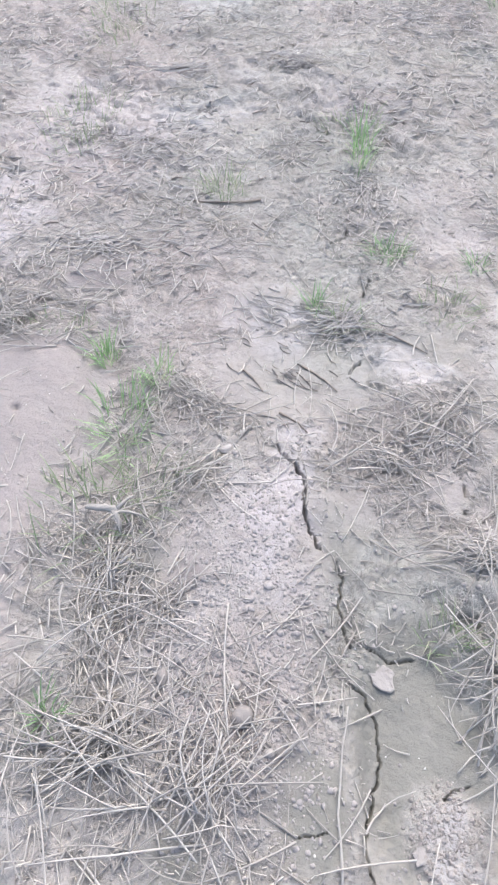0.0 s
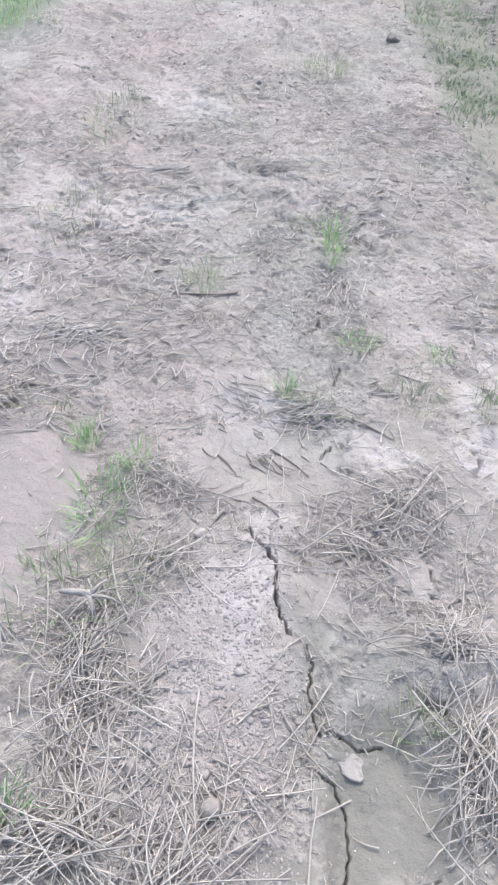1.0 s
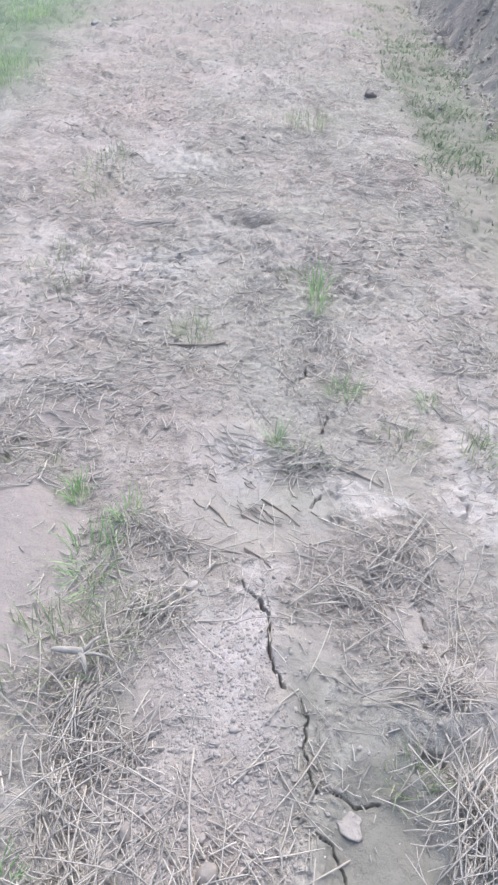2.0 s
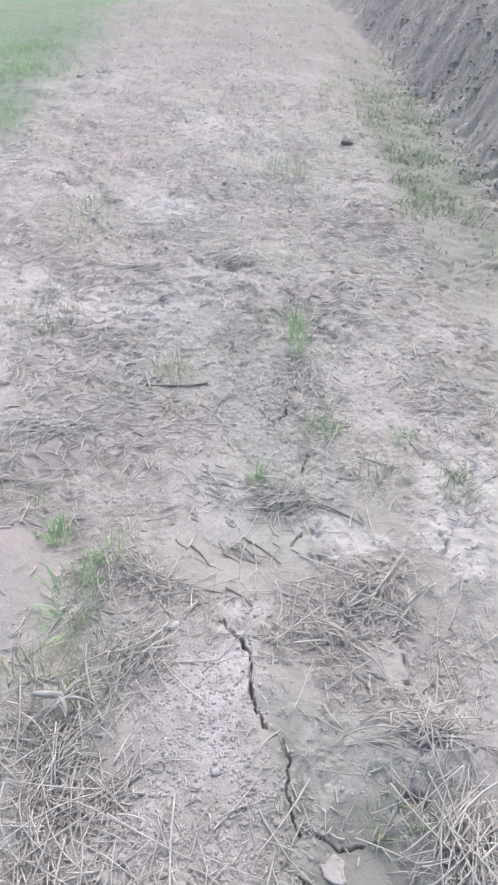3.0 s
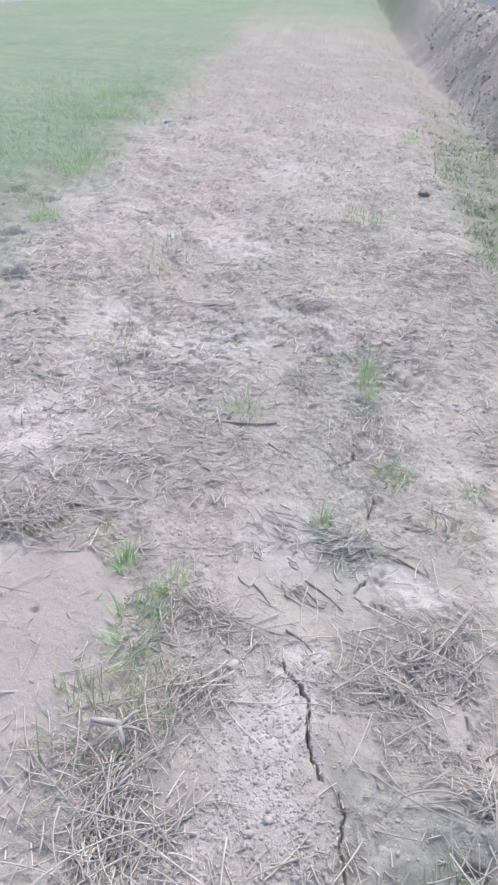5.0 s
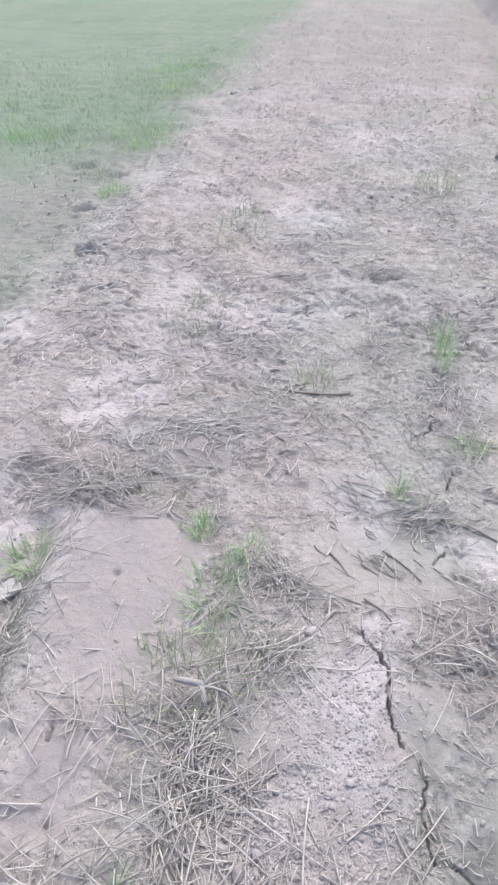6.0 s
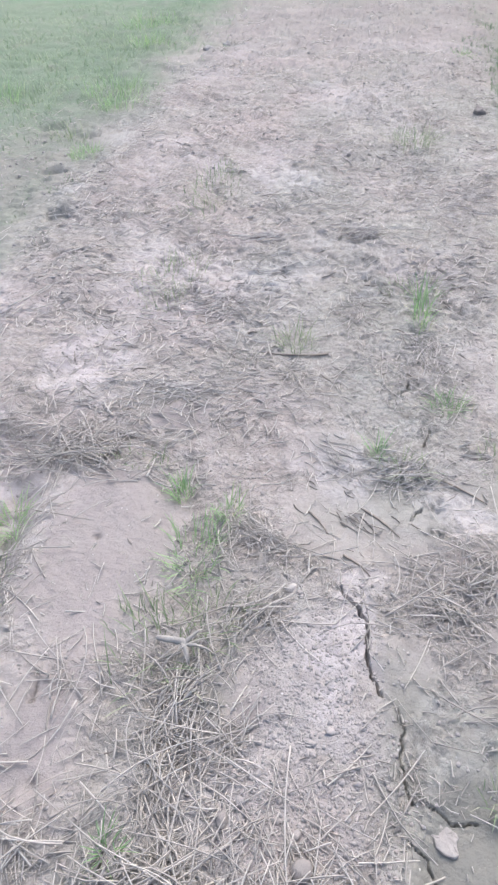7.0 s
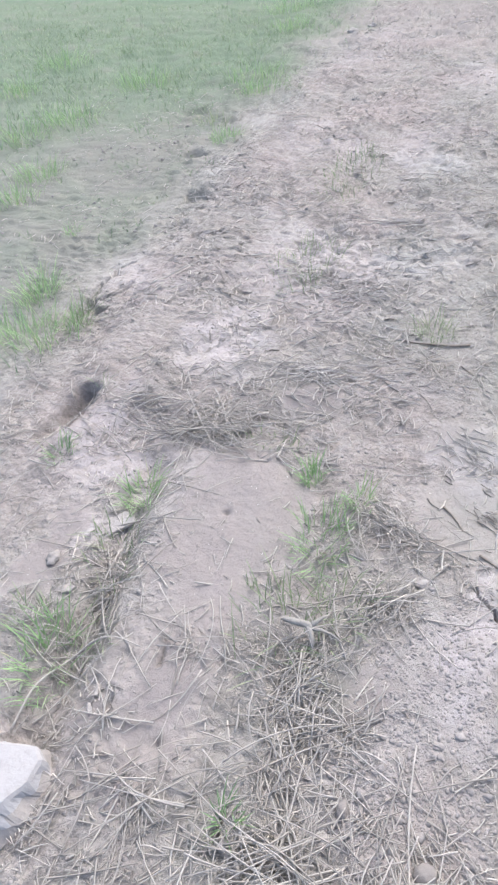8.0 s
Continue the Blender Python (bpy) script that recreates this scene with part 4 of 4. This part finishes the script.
clod("rounded grey stone lying in straw", 0.405, 0.903, (0.022, 0.020, 0.016), 1, DARK_CLOD, 0.2, "stone", "stone", 0.15)
clod("small pale stone on crumbly mud", 0.238, 0.975, (0.020, 0.013, 0.012), 2, DARK_CLOD, 0.25, "stone", "stone", 0.2)
clod("pale flat stone on the ridge", 0.315, 1.549, (0.013, 0.018, 0.009), 3, PALE_CLAY, 0.35, "stone", "stone", 0.3)
def flake(label, x, y, wide, long, turn, seed, thick=0.006, material=CLOD):
    """A flat curled flake of dried clay with a broken rim."""
    rng = random.Random(seed)
    bm = bmesh.new()
    sides = 22
    reach = [1 + 0.14 * math.sin(2 * a + seed) + 0.13 * math.sin(5 * a + 2 * seed) + rng.uniform(-0.13, 0.13) for a in (2 * math.pi * i / sides for i in range(sides))]
    rings = []
    for k, up in ((1.04, -0.004), (1.03, 0.35 * thick), (0.96, 0.9 * thick), (0.75, thick), (0.4, 1.05 * thick)):
        ring = []
        for i in range(sides):
            a = 2 * math.pi * i / sides
            p = Vector((wide * k * reach[i] * math.cos(a), long * k * reach[i] * math.sin(a), up))
            p.z += 0.0030 * noise.noise(p * 90 + Vector((seed, 0, 0))) + 0.08 * thick * k * k * math.sin(a + seed)
            ring.append(bm.verts.new(p))
        rings.append(ring)
    for a, b in zip(rings[:-1], rings[1:]):
        for i in range(sides):
            bm.faces.new((a[i], a[(i + 1) % sides], b[(i + 1) % sides], b[i]))
    bm.faces.new(rings[-1])
    ob = solid("clay_flake", bm, material, False)
    ob.matrix_world = pose(x, y, rest(x, y) + 0.001, 0, 0, turn)
    return tagged(ob, label, "clay flake", group="clay flakes on the track")


flake("whitish flat flake of dried clay in the mud pit", 0.684, 1.026, 0.029, 0.031, 20, 4, 0.0035)
flake("pale curled clay flake beside the straw furrow", -0.585, 1.525, 0.034, 0.072, -38, 5, 0.005, PALE_CLAY)
flake("pale clay chip beside the straw furrow", -0.575, 1.289, 0.018, 0.014, 10, 6, 0.008)
flake("pale clay chip on the crusted patch", 0.735, 0.705, 0.013, 0.016, 30, 7, 0.005)
clod("grey brown mud clod on the track's edge", -1.14, 7.60, (0.055, 0.05, 0.036), 7, PALE_CLAY, 0.38)
clod("grey brown mud clod on the track's edge", -1.02, 7.95, (0.048, 0.04, 0.030), 8, PALE_CLAY, 0.38)
clod("dark damp clod on pale track", 1.195, 5.68, (0.04, 0.04, 0.028), 9, DARK_CLOD, 0.3)
clod("pale clod in the straw furrow", -0.669, 1.368, (0.022, 0.018, 0.012), 17, CLOD, 0.3)


def soil_crumbs(label, seed, count, area, keep, small, large, material=SOIL):
    """Crumbled soil: many little faceted lumps in one mesh."""
    x, y, rng = scatter(seed, count, *area, keep)
    bm = bmesh.new()
    base = [v.co.copy() for v in bmesh.ops.create_icosphere(bm, subdivisions=1, radius=1.0)["verts"]]
    bm.verts.index_update()
    tris = [[v.index for v in f.verts] for f in bm.faces]
    bm.free()
    base, tris = np.array(base), np.array(tris)
    n = len(x)
    size = small + (large - small) * rng.random(n) ** 3
    verts = base[None] * (0.6 + 0.75 * rng.random((n, len(base), 1))) * size[:, None, None] * np.stack([0.7 + 0.6 * rng.random(n), 0.7 + 0.6 * rng.random(n), 0.45 + 0.4 * rng.random(n)], -1)[:, None, :]
    verts = verts + np.stack([x, y, height(x, y) - 0.05 * size], -1)[:, None, :]
    faces = (np.arange(n) * len(base))[:, None, None] + tris[None]
    mesh = bpy.data.meshes.new("soil_crumbs")
    mesh.from_pydata(verts.reshape(-1, 3).tolist(), [], faces.reshape(-1, 3).tolist())
    mesh.polygons.foreach_set("use_smooth", np.ones(len(mesh.polygons), dtype=bool))
    mesh.materials.append(material)
    return tagged(new("soil_crumbs", mesh), label, "soil", kind="stuff")


def clodded(x, y):
    return (0.12 + 0.88 * rise(lump(x, y, 0.30, 51) + 0.5 * lump(x, y, 0.13, 48), -0.05, 0.4)) * (1 - 0.9 * smooth_mud(x, y)) * (1 - 0.4 * rise(y, 7, 12)) * (1 - rise(field_side(x, y), -0.15, 0.15))


soil_crumbs("crumbled dry soil on the raised ridge", 501, 7000, (0.12, 0.62, 0.50, 1.60), lambda x, y: 0.2 + 0.8 * blob(x, y, 0.40, 1.02, 0.22, 0.55), 0.002, 0.0068, CRUMB)
soil_crumbs("rounded soil clods crumbled off the ridge", 507, 380, (0.14, 0.56, 0.78, 1.30), lambda x, y: blob(x, y, 0.36, 1.02, 0.19, 0.26), 0.004, 0.012, CRUMB)
soil_crumbs("tiny pale seed husks strewn over the mud", 508, 900, (-1.1, 1.3, 0.5, 2.6), lambda x, y: 0.5 + 0.0 * x, 0.0016, 0.0034, PALE_SEED)
soil_crumbs("small soil crumbs strewn over the track", 502, 9000, (-1.2, 1.4, 0.45, 3.0), lambda x, y: 0.06 + 0.94 * (1 - smooth_mud(x, y)), 0.0018, 0.007, CRUMB)
soil_crumbs("pale crumbling clay heaped in the pit", 505, 2400, (0.68, 0.90, 0.62, 0.86), lambda x, y: blob(x, y, 0.785, 0.74, 0.085, 0.105), 0.0015, 0.0055, SOIL)
soil_crumbs("coarse soil lumps crumbling down the bank", 506, 7000, (1.95, 2.95, 4.2, 14.0), lambda x, y: 0.25 + 0.75 * rise(lump(x, y, 0.35, 49), -0.2, 0.4), 0.006, 0.026)
soil_crumbs("coarse soil crumbs on the distant track", 503, 15000, (-2.8, 1.9, 2.6, 13.0), clodded, 0.004, 0.014, CRUMB)


def stone_block():
    """A broken block of whitish rubble: a flat slanted top, chipped edges and soil-stained sides."""
    top = ((-0.105, 0.062), (-0.025, 0.078), (0.040, 0.092), (0.066, 0.070), (0.064, 0.020), (0.038, -0.034), (-0.010, -0.078), (-0.080, -0.100), (-0.150, -0.070), (-0.165, 0.010))
    foot = ((-0.115, 0.078), (-0.020, 0.092), (0.052, 0.102), (0.092, 0.078), (0.110, 0.022), (0.100, -0.044), (0.050, -0.098), (-0.060, -0.135), (-0.170, -0.092), (-0.190, 0.012))
    n = len(top)
    bm = bmesh.new()
    rings = []
    for mix, shrink, up in ((0.0, 1.05, -0.03), (0.0, 1.0, 0.012), (0.35, 1.0, 0.036), (0.7, 1.0, 0.056), (0.95, 1.0, 0.071), (1.0, 0.93, 0.077), (1.0, 0.6, 0.079), (1.0, 0.25, 0.078)):
        ring = []
        for i in range(6 * n):
            k = (i % 6) / 6
            p = Vector((0, 0, up))
            for share, rim in ((mix, top), (1 - mix, foot)):
                (ax, ay), (bx, by) = rim[i // 6], rim[(i // 6 + 1) % n]
                p += Vector(((ax + (bx - ax) * k) * share * shrink, (ay + (by - ay) * k) * share * shrink, 0))
            p += Vector((noise.noise(p * 34), noise.noise(p * 34 + Vector((5, 0, 0))), 0.5 * noise.noise(p * 26 + Vector((0, 7, 0))))) * (0.013 if up < 0.07 else 0.0025)
            ring.append(bm.verts.new(p))
        rings.append(ring)
    for a, b in zip(rings[:-1], rings[1:]):
        for i in range(6 * n):
            bm.faces.new((a[i], a[(i + 1) % (6 * n)], b[(i + 1) % (6 * n)], b[i]))
    bm.faces.new(rings[-1])
    ob = solid("stone_block", bm, CHALK, False)
    ob.data.materials.append(CLOD)
    for face in ob.data.polygons:
        face.material_index = 1 if face.center.z + 0.02 * noise.noise(face.center * 25) < 0.05 else 0
    ob.matrix_world = pose(-0.462, 0.806, rest(-0.462, 0.806) + 0.004, -3, 2, 0)
    return tagged(ob, "chipped whitish rubble block beside the straw furrow", "stone")


stone_block()


def root_piece():
    bm = bmesh.new()
    tube(bm, ((-0.074, 0.020, 0.024), (-0.066, 0.020, 0.027), (-0.042, 0.018, 0.031), (-0.020, 0.017, 0.032), (0.0, 0.014, 0.031), (0.010, 0.008, 0.028)), (0.003, 0.0065, 0.0085, 0.0085, 0.0105, 0.006))
    tube(bm, ((-0.002, 0.012, 0.031), (0.006, -0.004, 0.027), (0.012, -0.016, 0.022), (0.016, -0.032, 0.015)), (0.009, 0.0075, 0.0065, 0.003))
    tube(bm, ((0.0, 0.014, 0.032), (0.013, 0.025, 0.039), (0.026, 0.037, 0.045), (0.040, 0.047, 0.050)), (0.008, 0.0055, 0.0045, 0.002))
    tube(bm, ((0.002, 0.010, 0.030), (0.032, 0.008, 0.036), (0.058, 0.002, 0.037), (0.082, -0.008, 0.034)), (0.006, 0.0038, 0.003, 0.0015))
    for v in bm.verts:
        v.co += Vector((noise.noise(v.co * 90), noise.noise(v.co * 90 + Vector((3, 0, 0))), noise.noise(v.co * 90 + Vector((0, 3, 0))))) * 0.003
    ob = solid("root_piece", bm, ROOT)
    ob.matrix_world = pose(0.078, 1.323, rest(0.06, 1.33) + 0.024)
    return tagged(ob, "bleached forked root lying on straw and grass", "root")


root_piece()


def stick(label, x0, y0, x1, y1, thick, seed, material=BARK, z0=0.0, z1=0.0, name="stick", category="stick", sag=0.02):
    rng = random.Random(seed)
    count = 9
    points = []
    for i in range(count):
        k = i / (count - 1)
        x, y = x0 + (x1 - x0) * k, y0 + (y1 - y0) * k
        side = sag * math.sin(math.pi * k) + 0.12 * sag * rng.uniform(-1, 1)
        long = math.hypot(x1 - x0, y1 - y0) + 1e-6
        x, y = x - (y1 - y0) / long * side, y + (x1 - x0) / long * side
        points.append((x, y, k))
    px, py = np.array([p[0] for p in points]), np.array([p[1] for p in points])
    pz = np.maximum(height(px, py), form(px, py)) + thick * 0.9
    pz = np.maximum(pz, pz.mean()) if z1 == 0 else pz
    bm = bmesh.new()
    tube(bm, [(a, b, c + z0 + (z1 - z0) * p[2]) for a, b, c, p in zip(px, py, pz, points)], [thick * (1.0 - 0.5 * p[2]) * rng.uniform(0.85, 1.1) for p in points], 7)
    return tagged(solid(name, bm, material), label, category, group="long straw stalks" if name == "straw_stalk" else "")


stick("thin brown stick lying across the track", 0.34, 2.630, 0.10, 2.615, 0.0050, 1, BARK, name="stick", sag=0.012)
LONG = "long pale straw stalk lying on the mud"
for i, (a, b, c, d, thick, end) in enumerate((
        (0.178, 1.290, 0.109, 1.470, 0.0036, 0.05), (0.124, 0.978, 0.063, 1.104, 0.0050, 0.02), (0.596, 0.640, 0.612, 0.946, 0.0036, 0.01), (0.640, 0.730, 0.735, 0.808, 0.0034, 0.02),
        (0.276, 1.171, 0.199, 1.153, 0.0028, 0.01), (0.398, 0.997, 0.529, 0.899, 0.0028, 0.01), (0.018, 0.766, 0.178, 0.815, 0.0034, 0.03), (0.268, 0.881, 0.133, 0.803, 0.0032, 0.03),
        (0.199, 1.130, 0.334, 1.202, 0.0030, 0.01), (0.166, 1.064, 0.282, 1.128, 0.0026, 0.01), (-0.297, 0.972, -0.327, 1.132, 0.0030, 0.01), (-0.128, 1.174, -0.221, 1.291, 0.0028, 0.01),
        (-0.488, 0.956, -0.318, 1.191, 0.0030, 0.03), (-1.007, 2.752, -0.826, 3.011, 0.0050, 0.02), (0.30, 0.70, 0.42, 0.90, 0.0034, 0.03), (0.86, 0.86, 0.97, 1.12, 0.0034, 0.05))):
    stick(LONG, a, b, c, d, 0.72 * thick, 20 + i, HEAP_STRAW, 0.004, end, "straw_stalk", "straw stalk", 0.014)
stick("short pale upright stalk at the foot of the bank", 2.0, 8.60, 2.015, 8.61, 0.010, 59, HEAP_STRAW, 0, 0.16, "straw_stalk", "straw stalk", 0.002)
for i, (a, b, c, d) in enumerate(((0.337, 1.833, 0.396, 1.754), (0.733, 1.999, 0.854, 1.917), (0.445, 1.669, 0.519, 1.609), (0.50, 1.86, 0.60, 1.77))):
    stick("dark rotted stalk pressed into smooth mud", a, b, c, d, 0.0036, 60 + i, BARK, 0, 0, "straw_stalk", "straw stalk", 0.006)


def bent_stalk(label, line, thick):
    """A long stalk that bows over the furrow."""
    points = []
    for (ax, ay, az), (bx, by, bz) in zip(line[:-1], line[1:]):
        points += [(ax + (bx - ax) * k / 5, ay + (by - ay) * k / 5, az + (bz - az) * k / 5) for k in range(5)]
    points.append(line[-1])
    for turn in range(3):
        points = points[:1] + [tuple((a + 2 * b + c) / 4 for a, b, c in zip(p, q, r)) for p, q, r in zip(points[:-2], points[1:-1], points[2:])] + points[-1:]
    bm = bmesh.new()
    tube(bm, [(x, y, rest_form(x, y) + z) for x, y, z in points], [thick * (1 - 0.5 * i / len(points)) for i in range(len(points))], 6)
    return tagged(solid("straw_stalk", bm, HEAP_STRAW), label, "straw stalk", group="long straw stalks")


bent_stalk("long bowed straw stalk arching over the furrow", ((-0.516, 0.923, 0.01), (-0.519, 1.038, 0.02), (-0.455, 1.152, 0.035), (-0.363, 1.175, 0.03), (-0.293, 1.172, 0.012)), 0.0032)


def scrap(label, x, y, size, seed):
    """A crumpled scrap of pale husk."""
    bm = bmesh.new()
    bmesh.ops.create_grid(bm, x_segments=6, y_segments=8, size=0.5)
    for v in bm.verts:
        u, w = v.co.x, v.co.y
        v.co = Vector((u * size * (1 - 0.5 * abs(w)), w * size * 1.9, size * (0.35 + 0.5 * math.cos(3 * u) + 0.35 * noise.noise(Vector((u * 4, w * 4, seed))))))
    bmesh.ops.solidify(bm, geom=bm.faces[:], thickness=0.0015)
    ob = solid("husk", bm, PALE_CLAY)
    ob.matrix_world = pose(x, y, rest(x, y), 0, 0, seed * 60)
    return tagged(ob, label, "husk", group="pale husks in the straw")


scrap("crumpled white husk on the straw furrow", -0.354, 1.052, 0.015, 0.2)
scrap("crumpled white husk on the straw furrow", -0.354, 1.011, 0.013, 0.6)
scrap("bleached husk caught in the straw heap", 0.03, 0.845, 0.015, 0.1)
scrap("bleached husk caught in the straw heap", 0.07, 0.815, 0.016, 0.4)


# ---- the distance ----
def dirt_road():
    """A raised pale dirt road beyond the field."""
    a, b = Vector((-13.5, 12.0)), Vector((9.4, 65.0))
    ahead = (b - a).normalized()
    side = Vector((-ahead.y, ahead.x))
    bm = bmesh.new()
    rows = []
    for i in range(121):
        p = a + (b - a) * (i / 120)
        base = float(form(np.array([p.x]), np.array([p.y]))[0])
        row = []
        for off, up in ((-1.1, -0.25), (-0.6, 0.12), (-0.2, 0.16), (0.2, 0.16), (0.6, 0.12), (1.1, -0.25)):
            q = p + side * off
            row.append(bm.verts.new((q.x, q.y, base + up + 0.05 * noise.noise(Vector((q.x, q.y, 0))))))
        rows.append(row)
    for r, s in zip(rows[:-1], rows[1:]):
        for k in range(5):
            bm.faces.new((r[k], r[k + 1], s[k + 1], s[k]))
    bmesh.ops.recalc_face_normals(bm, faces=bm.faces)
    return tagged(solid("dirt_road", bm, ROAD), "raised pale dirt road beyond the green field", "road", kind="structure")


dirt_road()


def bush(x, y, wide, tall, seed):
    rng = np.random.default_rng(seed)
    n = 900
    d = rng.normal(size=(n, 3))
    d /= np.linalg.norm(d, axis=1, keepdims=True)
    d *= (rng.random(n) ** 0.4)[:, None]
    px, py = x + d[:, 0] * wide, y + d[:, 1] * wide
    base = float(form(np.array([x]), np.array([y]))[0])
    pz = base + np.maximum(0.02, tall * (0.5 + 0.5 * d[:, 2]))
    thing = new("bush")
    leaves = new("foliage", blade_mesh("foliage", px, py, pz, rng.random(n) * 6.28, 0.18 + 0.15 * rng.random(n), np.full(n, 0.07), 0.4 + rng.random(n), rng.random(n), BUSH))
    leaves.parent = thing
    bm = bmesh.new()
    for k in range(5):
        a = 1.26 * k
        tube(bm, ((x, y, base - 0.03), (x + 0.2 * wide * math.cos(a), y + 0.2 * wide * math.sin(a), base + 0.4 * tall), (x + 0.5 * wide * math.cos(a), y + 0.5 * wide * math.sin(a), base + 0.8 * tall)), (0.03, 0.02, 0.01), 5)
    stems = solid("stem", bm, BARK)
    stems.parent = thing
    return tagged(thing, "low dark green bush beyond the dirt road", "bush", group="bushes beyond the road")


bush(-12.2, 37.0, 0.7, 1.0, 1)
bush(-10.6, 38.0, 0.6, 0.8, 2)
bush(-13.6, 40.0, 0.9, 1.1, 3)
